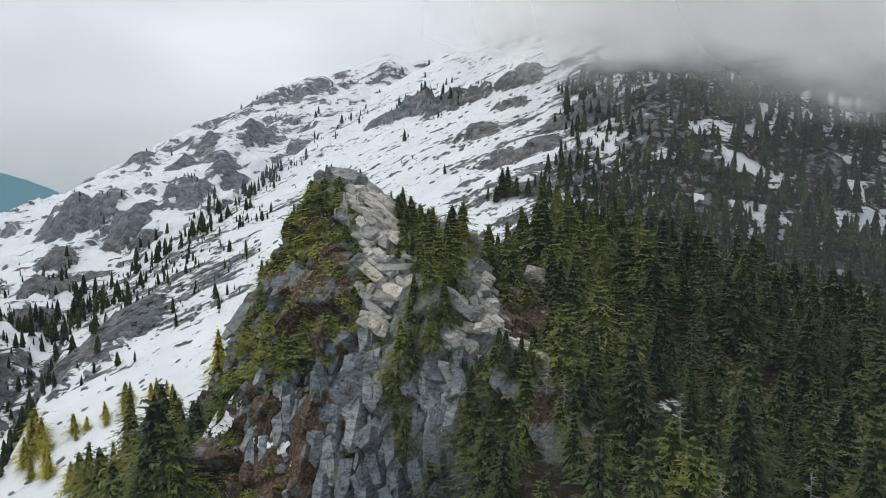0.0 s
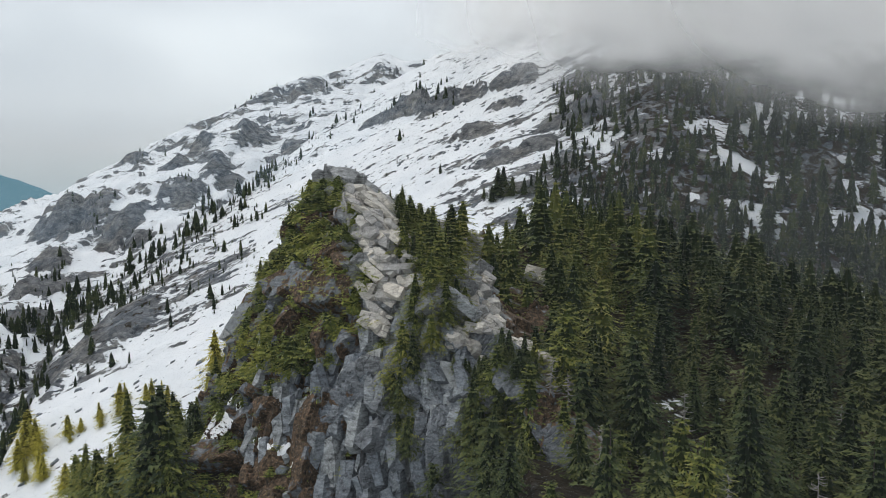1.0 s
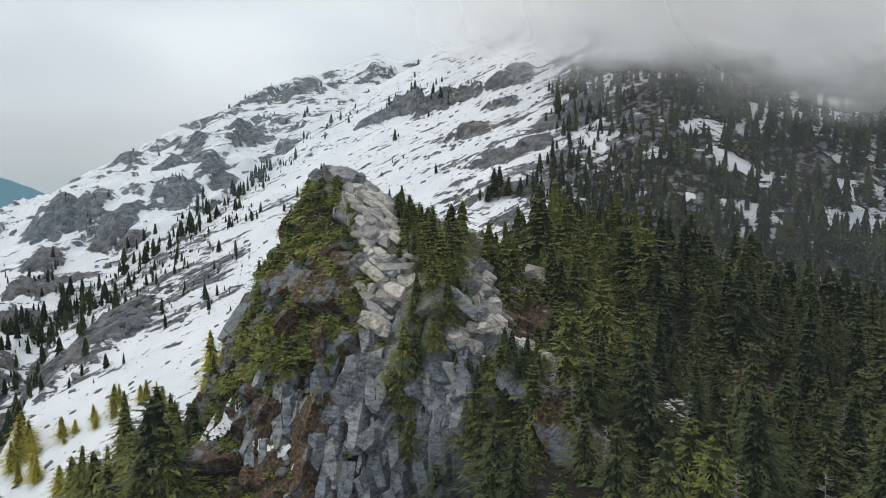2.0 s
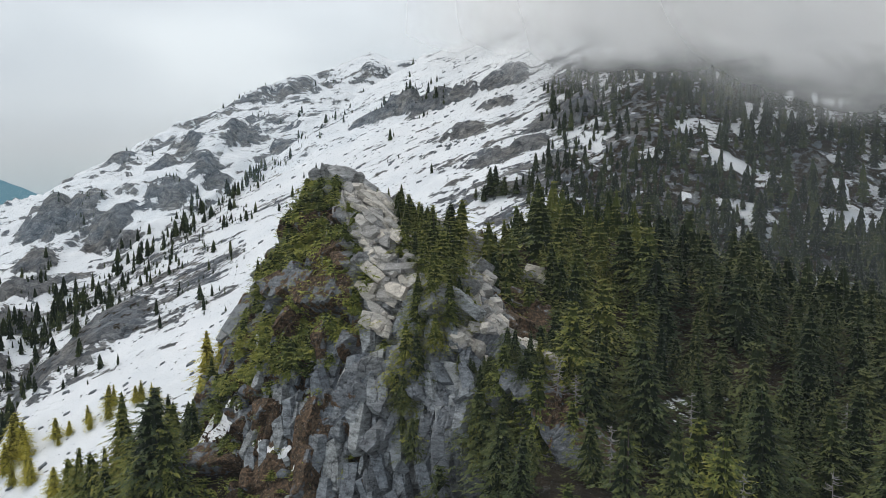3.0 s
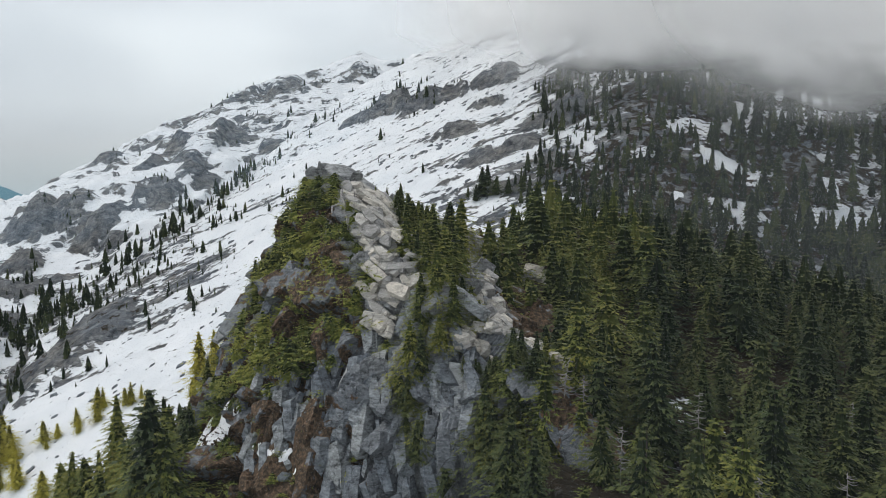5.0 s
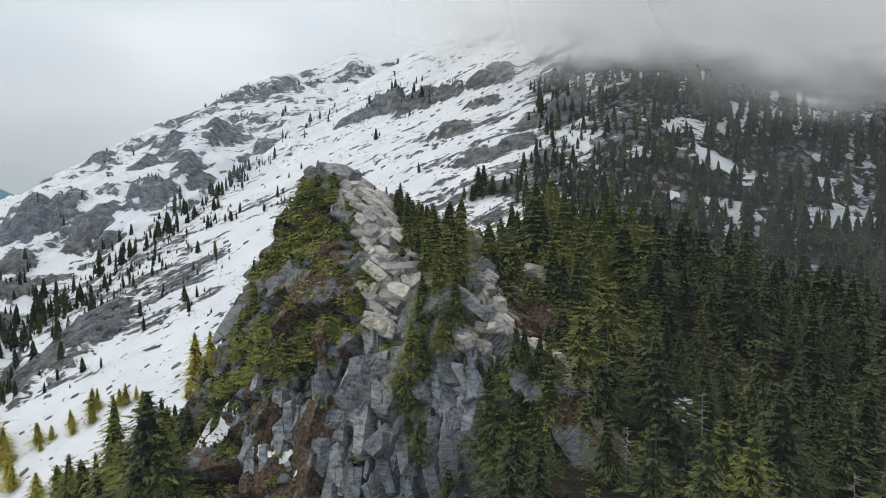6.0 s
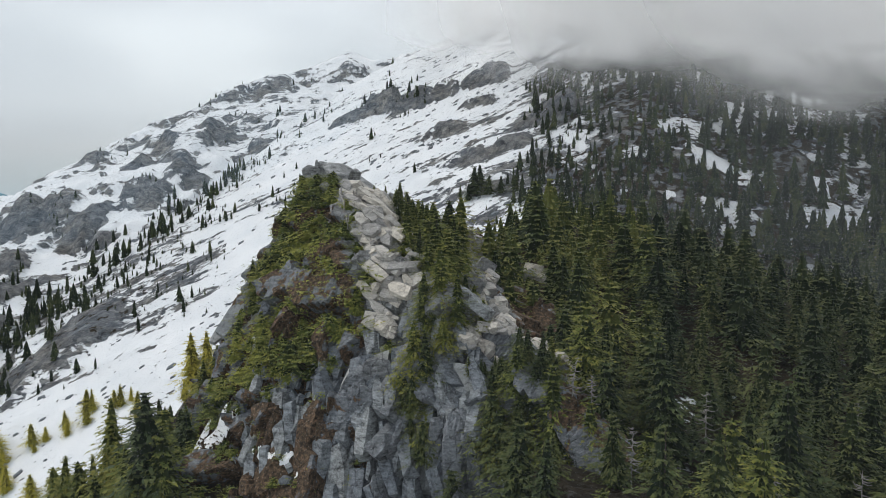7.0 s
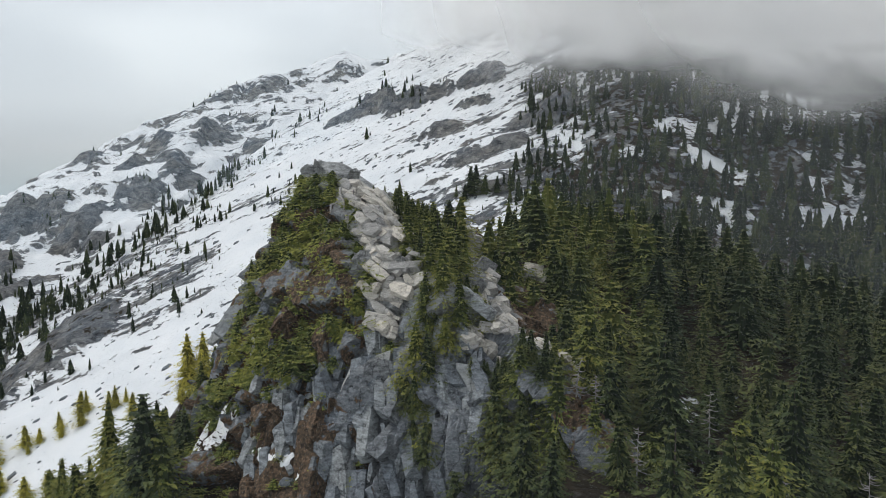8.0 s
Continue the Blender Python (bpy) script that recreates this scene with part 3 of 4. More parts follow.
def build_stones():
    rng = np.random.default_rng(77)
    slabs = [hull_mesh("slab", rng, MAT_SLAB, (3.0, 1.25, 0.5), 5 + k % 3, 0.2) for k in range(12)]
    boulders = [hull_mesh("boulder", rng, MAT_SLAB, (1.35, 0.95, 0.7), 5 + k % 3, 0.3) for k in range(9)]
    columns = [hull_mesh("cliff_block", rng, MAT_BLOCK, (3.8, 1.35, 0.9), 5 + k % 3, 0.35) for k in range(12)]
    rubble = [hull_mesh("rubble_stone", rng, MAT_BLOCK, (1.3, 0.95, 0.7), 6, 0.35) for _ in range(6)]
    origin = Vector((-14, 92, 66))

    def lay(name, kinds, x, y, scale, along, sink=0.15, wobble=14.0, flat=0.0):
        n = crag_normal(x, y).lerp(Vector((0, 0, 1)), flat).normalized()
        a = (along - n * along.dot(n)).normalized()
        m = Matrix((a, n.cross(a), n)).transposed().to_4x4()
        ob = child(name, kinds[rng.integers(len(kinds))], CRAG)
        turn = pose(0, 0, 0, rng.normal(0, wobble), rng.normal(0, wobble), rng.normal(0, wobble * 1.2))
        at = Vector((x, y, float(surface_z(x, y)))) - n * sink * scale
        s3 = Matrix.Diagonal((scale * rng.uniform(0.8, 1.25), scale * rng.uniform(0.8, 1.2), scale * rng.uniform(0.8, 1.2), 1))
        ob.matrix_basis = Matrix.Translation(at - origin) @ m @ turn @ s3

    dip = Vector((0.80, -0.50, -0.4))
    for _ in range(270):
        y = rng.uniform(81, 108)
        x = float(np.interp(y, (82, 95, 110), (-6.5, -9.5, -13))) + rng.uniform(-2.6, 3.6)
        lay("slab", slabs, x, y, 0.45 + 1.0 * rng.random() ** 1.8, dip, rng.uniform(-1.0, 0.0), 15)
    for _ in range(165):
        x = rng.uniform(0.5, 12.5)
        lay("boulder", boulders, x, 77.2 - 0.12 * x + rng.normal(0, 1.5), 0.5 + 1.3 * rng.random() ** 2, dip, -0.3, 25, 0.3)
    for _ in range(52):
        y = rng.uniform(78, 100)
        lay("boulder", boulders, float(np.interp(y, (78, 100), (5.2, 4.4))) + rng.normal(0, 0.9), y, rng.uniform(0.6, 1.9), dip, -0.25, 20, 0.3)
    for x, y, k in ((15.0, 111.6, 3.4), (16.6, 112.4, 2.4), (13.9, 110.6, 2.0), (15.8, 110.2, 1.6), (6.4, 116.0, 3.2), (4.6, 115.4, 2.6), (7.8, 115.2, 2.0), (2.4, 114.6, 2.6), (0.4, 115.6, 2.4), (1.4, 113.2, 1.8)):
        lay("boulder", boulders, x, y, k, dip, -0.15, 12, 0.8)
    fall = Vector((0.25, -0.2, -0.95))
    for _ in range(200):
        x = rng.uniform(-16, 2.5)
        y = rng.uniform(66.5, 82) - 0.35 * max(x + 8, 0)
        lay("cliff_block", columns, x, y, 0.4 + 1.2 * rng.random() ** 1.6, fall, rng.uniform(-0.35, 0.3), 10)
    for _ in range(80):
        x = rng.uniform(-25.5, -13)
        lay("cliff_block", columns, x, rng.uniform(79.5, 87.5) - 0.1 * (x + 22), 0.4 + 1.0 * rng.random() ** 1.5, fall, rng.uniform(-0.3, 0.3), 10)
    for x, y, k in ((-29.3, 98.4, 1.7), (-28.2, 101.0, 1.4), (-31.6, 101.5, 1.2), (-26.9, 102.0, 0.9), (-33.4, 100.5, 0.8), (-23.6, 94.5, 1.2)):
        lay("cliff_block", columns, x, y, k, Vector((-0.3, -0.2, -0.9)), -0.1, 6)
    for _ in range(12):
        lay("cliff_block", columns, rng.uniform(-33, -27.5), rng.uniform(96, 104), rng.uniform(0.4, 0.9), Vector((0.3, -0.2, -0.9)), rng.uniform(-0.3, 0.2), 14)
    plates = [hull_mesh("standing_slab", rng, MAT_PLATE, (1.0, 0.36, 0.13), 5 + k, 0.15) for k in range(3)]
    for n, (x, y, z, tall, lean) in enumerate(((-29.3, 98.6, 82.2, 6.6, 24), (-27.6, 101.0, 84.9, 5.0, 20), (-31.2, 100.6, 80.2, 4.8, 30), (-25.4, 96.4, 82.6, 6.5, 12), (-24.0, 95.2, 81.5, 5.0, 5),
                                               (-11.6, 79.6, 78.2, 5.5, 6), (-9.2, 78.4, 79.6, 6.5, 28), (0.6, 72.4, 79.6, 6.0, -28), (-13.0, 77.6, 72.6, 5.5, 20), (-3.6, 71.6, 72.0, 7.0, -10))):
        ob = child("standing_slab", plates[n % 3], CRAG)
        ob.matrix_basis = Matrix.Translation(Vector((x, y, z)) - origin) @ pose(0, 0, 0, 62 + rng.normal(0, 4), 0, rng.normal(-18, 10)) @ pose(0, 0, 0, 0, 0, 90 - lean) @ Matrix.Scale(tall, 4)
    for _ in range(110):
        lay("rubble_stone", rubble, rng.uniform(-31, -13), rng.uniform(70, 84), rng.uniform(0.35, 1.1), dip, 0.2, 30, 0.6)


build_stones()

# ---- snow patches on the crag ----


def snow_patch(x, y, a, b, turn, seed):
    """A thin, ragged bank of old snow lying on the slope."""
    rings, spokes = 5, 26
    V, F = [], []
    c, s = math.cos(radians(turn)), math.sin(radians(turn))
    for i in range(rings + 1):
        for j in range(spokes):
            t = 2 * math.pi * j / spokes
            r = i / rings * (1 + 0.45 * float(fbm(np.float64(math.cos(t) * 2 + seed * 7.7), np.float64(math.sin(t) * 2), 1.0, 3, seed)))
            u, v = a * r * math.cos(t), b * r * math.sin(t)
            px, py = x + u * c - v * s, y + u * s + v * c
            V.append((px, py, sum(sorted(float(surface_z(px + a1, py + b1)) for a1 in (-0.7, 0, 0.7) for b1 in (-0.7, 0, 0.7))[4:8]) / 4 + 0.10 * (1 - (i / rings) ** 2) + (0.06 if i < rings else -0.25)))
    for i in range(rings):
        for j in range(spokes):
            F.append((i * spokes + j, (i + 1) * spokes + j, (i + 1) * spokes + (j + 1) % spokes, i * spokes + (j + 1) % spokes))
    me = mesh_of("snow_patch", V, F, MAT_SNOW, True)
    tagged(new("snow_patch", me), "patch of old white snow on the rock ledge", "snow", "snow patches on the crag")


for n, (x, y, a, b, turn) in enumerate(((-28.8, 86.8, 2.5, 1.2, 15), (-31.2, 88.2, 1.6, 0.8, 50), (-26.4, 86.2, 1.0, 0.5, 10), (-22.4, 81.0, 1.5, 0.32, -40), (-20.6, 79.5, 1.5, 0.32, -35), (-19.0, 78.5, 1.0, 0.3, -15),
                                     (-17.1, 76.0, 0.7, 0.4, -40), (-16.0, 74.6, 0.5, 0.3, -40), (-25.1, 92.2, 0.3, 0.9, 0), (-8.7, 78.3, 0.5, 0.25, 0))):
    snow_patch(x, y, a, b, turn, n + 3)

# ---- conifers ----


def conifer(seed, height, spread, levels, per, segs, bottom=0.05, ragged=0.22, droop=0.38, core=0.5):
    """A conifer's needles, as triangles, and how near each corner is to a bough's tip: tiers of drooping boughs, each a
    comb of twigs, round a core darkened to paint inner shade.
    """
    rng = np.random.default_rng(seed)
    V, F, T, count = [], [], [], 0
    lean = rng.normal(0, 0.02, 2)
    up = np.array([0, 0, 1.0])
    full = rng.uniform(0.72, 0.98)
    lop, lopside = rng.uniform(0.05, 0.25), rng.uniform(0, 6.28)
    reach_at = lambda f: spread * max(1 - f, 0) ** full * (0.55 + 0.45 * min(1, (f - bottom) * 6 + 0.5))
    twig = spread * 0.36 / math.sqrt(segs)
    tiers = max(5, levels // 2)
    for k in range(tiers):
        f = bottom + (1 - bottom) * k / tiers
        r, zc, zt = reach_at(f) * core, f * height, min(f + 1.9 / tiers, 1.0) * height
        m = 6
        ring = []
        for j in range(2 * m):
            a = math.pi * (j + rng.uniform(-0.3, 0.3)) / m
            rr = r * (1.2 if j % 2 else 0.55) * rng.uniform(0.8, 1.25)
            ring.append((math.cos(a) * rr + lean[0] * zc, math.sin(a) * rr + lean[1] * zc, zc - 0.25 * rr + rng.normal(0, 0.04) * rr))
        V += ring + [(lean[0] * zt, lean[1] * zt, zt)]
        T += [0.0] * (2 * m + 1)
        F += [(count + j, count + (j + 1) % (2 * m), count + 2 * m) for j in range(2 * m)]
        count += 2 * m + 1
    for k in range(levels):
        f = bottom + (1 - bottom) * (k + rng.uniform(-0.2, 0.2)) / levels
        zc, reach = f * height, reach_at(f)
        m = max(4, int(per * (0.55 + 0.45 * (1 - f))))
        for j in range(m):
            if rng.random() < 0.12:
                continue
            az = 2 * math.pi * (j + rng.uniform(-0.35, 0.35)) / m + k * 1.3
            length = reach * (1 + rng.normal(0, ragged) + lop * math.cos(az - lopside)) + 0.1
            if length < 0.1:
                continue
            d = np.array([math.cos(az), math.sin(az), 0])
            s = np.array([-d[1], d[0], 0])
            bow = droop * rng.uniform(0.7, 1.25)
            n = 2 * segs
            t = np.linspace(0.2, 1, n) + rng.uniform(-0.5, 0.5, n) * 0.8 / n
            rise = 0.16 * t - bow * t ** 2 + 0.10 * t ** 4 + (0.5 * t if f > 0.85 else 0)
            off = length * (0.21 - 0.16 * t) * np.where(np.arange(n) % 2, 1, -1) * rng.uniform(0.2, 1.15, n)
            p = d * (t * length)[:, None] + s * off[:, None] + np.array([lean[0] * zc, lean[1] * zc, zc + rng.normal(0, 0.03) * reach]) + up * (rise * length - 0.3 * np.abs(off))[:, None]
            way = d * rng.uniform(0.5, 1.0, (n, 1)) + s * (rng.normal(0, 0.25, n) + 4.5 * off / length)[:, None] - up * rng.uniform(0.05, 0.6, (n, 1))
            way *= (twig * rng.uniform(0.6, 1.35, n) * (0.55 + 0.45 * length / spread))[:, None]
            wide = np.cross(way, up) * rng.uniform(0.24, 0.42, (n, 1)) + up * rng.normal(0, 0.06 * twig, (n, 1))
            V += list(np.stack([p - wide - 0.3 * way, p + wide - 0.3 * way, p + 0.7 * way], 1).reshape(-1, 3))
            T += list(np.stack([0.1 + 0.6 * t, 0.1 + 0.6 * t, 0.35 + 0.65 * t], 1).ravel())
            F += [(count + 3 * i, count + 3 * i + 1, count + 3 * i + 2) for i in range(n)]
            count += 3 * n
    top = np.array([lean[0] * height, lean[1] * height, height])
    for a in (0.0, 2.1, 4.2):
        o = np.array([math.cos(a), math.sin(a), 0]) * 0.04 * spread
        V += [top - [0, 0, 0.1 * height] + o, top - [0, 0, 0.1 * height] - o, top]
        T += [0.3, 0.3, 0.8]
        F += [(count, count + 1, count + 2)]
        count += 3
    return np.array(V), np.array(F), np.array(T)


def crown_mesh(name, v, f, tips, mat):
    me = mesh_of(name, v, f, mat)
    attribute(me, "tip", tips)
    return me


def trunk_mesh(height, radius, sides=6, bend=0.0, name="trunk", mat=None):
    lev = np.array([-0.06, 0.05, 0.35, 0.7, 1.0])
    rr = np.array([1.35, 1.0, 0.72, 0.4, 0.06]) * radius
    a = np.arange(sides) / sides * 2 * np.pi
    V = np.stack([np.stack([np.cos(a) * r + bend * l * l * height, np.sin(a) * r, np.full(sides, l * height)], -1) for l, r in zip(lev, rr)]).reshape(-1, 3)
    F = [(i * sides + j, i * sides + (j + 1) % sides, (i + 1) * sides + (j + 1) % sides, (i + 1) * sides + j) for i in range(len(lev) - 1) for j in range(sides)]
    return mesh_of(name, V, F, mat or MAT_BARK, True)


TREE_KINDS = []
for n, (hh, sp) in enumerate(((8.5, 1.75), (7.0, 1.6), (9.5, 1.8), (6.0, 1.5), (7.8, 2.1), (5.0, 1.3), (10.5, 2.0), (4.0, 1.2))):
    TREE_KINDS.append((hh, *conifer(100 + n, hh, sp * 1.75, int(8 + hh * 1.35), 14, 8, ragged=0.3)))


def tree_things():
    dark, light, sunlit = [], [], []
    for hh, v, f, tips in TREE_KINDS:
        t = trunk_mesh(hh * 0.97, 0.02 * hh)
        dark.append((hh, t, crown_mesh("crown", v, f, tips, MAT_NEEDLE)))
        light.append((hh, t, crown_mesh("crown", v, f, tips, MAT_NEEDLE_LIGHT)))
        sunlit.append((hh, t, crown_mesh("crown", v, f, tips, MAT_NEEDLE_SUNLIT)))
    return dark, light, sunlit


DARK_TREES, LIGHT_TREES, SUNLIT_TREES = tree_things()


def plant(x, y, kind, scale, turn, light=0, label="", group="conifers on the slope", z=None, tilt=0.0):
    hh, t, c = (DARK_TREES, LIGHT_TREES, SUNLIT_TREES)[int(light)][kind]
    e = new("conifer")
    zz = float(surface_z(x, y)) if z is None else z
    e.matrix_basis = pose(x, y, zz - 0.15, tilt, 0, turn) @ Matrix.Diagonal((scale, scale, scale, 1))
    child("trunk", t, e, "grey-brown bark")
    child("crown", c, e)
    tagged(e, label or "dark green subalpine conifer in the dense slope forest", "conifer", group)
    return e


def spaced(rng, n, xs, ys, gap, keep):
    """Random places at least gap apart, where keep(x, y) says so."""
    cells, pts = {}, []
    px, py = rng.uniform(*xs, n), rng.uniform(*ys, n)
    ok = keep(px, py)
    for x, y in zip(px[ok], py[ok]):
        i, j = int(x // gap), int(y // gap)
        if all((x - u) ** 2 + (y - v) ** 2 > gap * gap for a in (-1, 0, 1) for b in (-1, 0, 1) for u, v in cells.get((i + a, j + b), ())):
            cells.setdefault((i, j), []).append((x, y))
            pts.append((x, y))
    return np.array(pts)


def joined(name, places, heights, variants, mat, label, category, rng):
    """Many far conifers in one mesh."""
    V, F, T, tone, base = [], [], [], [], 0
    for (x, y, z), h in zip(places, heights):
        h0, v, f, tips = variants[rng.integers(len(variants))]
        a, s = rng.uniform(0, 6.28), h / h0
        c, d = math.cos(a) * s, math.sin(a) * s
        wide = rng.uniform(0.75, 1.3)
        V.append(np.stack([(v[:, 0] * c - v[:, 1] * d) * wide + x, (v[:, 0] * d + v[:, 1] * c) * wide + y, v[:, 2] * s + z - 0.2], -1))
        F.append(f + base)
        T.append(tips)
        tone.append(np.full(len(v), rng.uniform(-0.6, 0.6)))
        base += len(v)
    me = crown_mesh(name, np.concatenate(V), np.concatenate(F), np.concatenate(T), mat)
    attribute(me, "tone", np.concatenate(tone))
    return tagged(new(name, me), label, category, kind="stuff")


def build_forest():
    rng = np.random.default_rng(5)

    def front_wood(x, y):
        open_crag = (x < np.where(y > 83, 6.0, 10.0)) & (y < 104) & (y > 66.5)
        open_crag |= (np.abs(x - 15.2 + 0.17 * (111.8 - y)) < 2.2) & (y > 100) & (y < 115)
        open_crag |= (np.abs(x - 6.4 + 0.085 * (116 - y)) < 2.2) & (y > 104) & (y < 119)
        glade = fbm(x, y, 13, 3, 73) > 0.30
        return (x < 0.78 * y + 12) & ~open_crag & ~glade & (x > -2)

    pts = spaced(rng, 16000, (-2, 140), (36, 165), 3.3, front_wood)
    order = np.argsort(pts[:, 1] + 0.2 * np.abs(pts[:, 0] - 20))
    pts = pts[order]
    near, second, rest = pts[:110], pts[110:260], pts[260:]
    for x, y in near:
        k = rng.integers(8)
        # Paler copy grows rarer to the right, imitating the cloud's shade.
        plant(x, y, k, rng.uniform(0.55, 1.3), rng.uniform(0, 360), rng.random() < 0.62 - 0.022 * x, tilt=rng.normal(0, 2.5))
    fine = [(hh, *conifer(200 + i, hh, sp * 1.8, int(7 + hh * 1.25), 13, 7, ragged=0.3)) for i, (hh, sp) in enumerate(((8.5, 1.8), (7.0, 1.7), (9.5, 1.9), (6.0, 1.6)))]
    edge = rest[(rest[:, 0] < 16) & (rest[:, 1] < 125)]
    rest = rest[~((rest[:, 0] < 16) & (rest[:, 1] < 125))]
    second = np.concatenate([second, edge])
    for part, mat, label in ((second[second[:, 0] < 0.27 * second[:, 1] + 4], MAT_NEEDLE_OLIVE_LIT, "olive green conifers crowding the slope beside the crag"), (second[second[:, 0] >= 0.27 * second[:, 1] + 4], MAT_NEEDLE_FAR, "dark green conifers on the steep shoulder")):
        joined("conifer_forest", np.c_[part, ground_z(part[:, 0], part[:, 1])], 3 + 8.5 * rng.random(len(part)) ** 1.2, fine, mat, label, "forest", rng)
    mid = [(8.5, *conifer(300 + i, 8.5, 2.6 + 0.25 * i, 15, 11, 4, ragged=0.34, core=0.55)) for i in range(5)]
    thin = [(8.5, *conifer(320 + i, 8.5, 2.6 + 0.25 * i, 13, 9, 2, ragged=0.34, core=0.55)) for i in range(5)]
    # Towards the crag the trees take the copy with light painted in.
    sunny, back = rest[:, 0] < 0.27 * rest[:, 1] + 4, rest[:, 1] >= 120
    for part, kinds, mat, label in ((rest[~sunny & ~back], mid, MAT_NEEDLE_FAR, "dense dark green conifer forest on the shoulder"), (rest[~sunny & back], thin, MAT_NEEDLE_FAR, "dense dark green conifer forest on the shoulder"),
                                    (rest[sunny], thin, MAT_NEEDLE_OLIVE_LIT, "olive green conifers along the crest behind the crag")):
        if len(part):
            joined("conifer_forest", np.c_[part, ground_z(part[:, 0], part[:, 1])], 3 + 9.5 * rng.random(len(part)) ** 1.4, kinds, mat, label, "forest", rng)


    def face_wood(x, y):
        zz, bare, green = terrain(x, y)
        dens = 0.66 - 0.2 * step(230, 330, y) * step(60, 150, x) + 0.7 * step(285, 235, y) * step(60, 100, x) + 1.3 * fbm(x, y, 26, 3, 71)
        flank, face = shape(x, y)[7:9]
        gain = 10 * step(318, 362, y)
        dens = dens * (0.15 + 0.85 * step(0.42, 0.68, bare)) * (1 - face_snow(x, y)) * (1 - 0.9 * face_snow(x, y + 9)) * (0.12 + 0.88 * step(-6, 8, flank - face + gain))
        return (rng.random(len(x)) < dens) & ((face < flank + 5 + gain) | (y < 250)) & (x < 0.75 * y + 20) & (x > 18)

    pts = spaced(rng, 14000, (18, 290), (165, 430), 3.9, face_wood)
    z = ground_z(pts[:, 0], pts[:, 1])
    low = [(9.0, *conifer(340 + i, 9.0, 2.2 + 0.25 * i, 13, 8, 2, ragged=0.32, core=0.6)) for i in range(4)]
    joined("conifer_forest", np.c_[pts, z], 5 + 5 * rng.random(len(pts)) + np.clip((pts[:, 0] - 75) / 90, 0, 1) * 12 * rng.random(len(pts)) ** 1.3, low, MAT_NEEDLE_FAR, "dark conifers scattered over the misty slope", "forest", rng)

    def snow_wood(x, y):
        zz, bare, green = terrain(x, y)
        edge = np.interp(y, EDGE_Y, EDGE_X)
        band = (1 - step(5, 62, np.abs(x - edge - 8))) * step(640, 480, y) * step(365, 405, y)
        clump = 0.5 * (1 - step(30, 90, np.abs(x - edge - 45))) * step(490, 440, y) * step(345, 375, y) * step(0.0, 0.25, fbm(x, y, 13, 3, 87))
        clump = clump + step(0.12, 0.45, fbm(x, y, 26, 3, 81)) * step(0.3, 0.5, bare) * (0.55 - 0.4 * step(500, 600, y))
        low = step(55, 8, zz) * (0.25 + 0.75 * step(-0.2, 0.2, fbm(x, y, 24, 3, 89))) * (x < edge)
        slant = (-42.2 + 0.45 * x + 0.407 * y) - (-80.4 - 0.079 * x + 0.69 * y)
        low = low + step(3, 8, outcrop_field(x, y)) * (y > 480) * (x > -70) * 0.45
        low = low + step(-45, -5, slant) * (y < 430) * (y > 250) * step(-0.2, 0.3, fbm(x, y, 18, 3, 85)) * 0.5
        return (rng.random(len(x)) < band * (0.12 + step(0.0, 0.3, fbm(x, y, 16, 3, 83))) + clump + low) & (np.abs(x) < 0.7 * y + 20) & (x < 30 + 0.5 * (y < 430) * (y > 250) * 160)

    pts = spaced(rng, 28000, (-560, 110), (215, 900), 2.2, snow_wood)
    z = ground_z(pts[:, 0], pts[:, 1])
    in_band = step(60, 20, np.abs(pts[:, 0] - np.interp(pts[:, 1], EDGE_Y, EDGE_X))) * step(600, 450, pts[:, 1])
    far = [(8.0, *conifer(360 + i, 8.0, 2.1 + 0.25 * i, 8, 6, 1, ragged=0.35, core=0.6)) for i in range(4)]
    joined("conifer_forest", np.c_[pts, z], 2.4 + (6.5 + 5 * in_band) * rng.random(len(pts)) ** (3.2 - 1.2 * in_band), far, MAT_NEEDLE_FAR, "small dark conifers dotted over the snow slopes", "forest", rng)


build_forest()

# ---- plants of the crag ----
SHRUBS = [
    (-18.0, 106.0, 1.5), (-12.9, 108.9, 0.9), (-18.0, 102.0, 1.8), (-19.7, 101.7, 1.7), (-20.5, 101.0, 1.7), (-16.6, 98.5, 1.2), (-15.6, 100.0, 1.2),
    (-19.8, 98.1, 1.8), (-22.4, 99.1, 1.6), (-24.1, 99.1, 1.7), (-14.4, 95.4, 0.8), (-12.7, 92.8, 1.4), (-15.0, 94.1, 1.1), (-9.3, 87.5, 1.7),
    (-14.6, 90.7, 1.3), (-24.1, 95.6, 0.8), (-21.7, 95.4, 1.5), (-16.9, 89.3, 2.0), (-13.9, 89.1, 1.9), (-9.7, 86.4, 1.8), (-22.7, 90.2, 1.5),
    (-24.4, 88.7, 1.5), (-19.4, 86.2, 2.3), (-16.4, 85.6, 1.7), (-14.4, 85.0, 1.6), (-9.5, 82.9, 1.4),
]
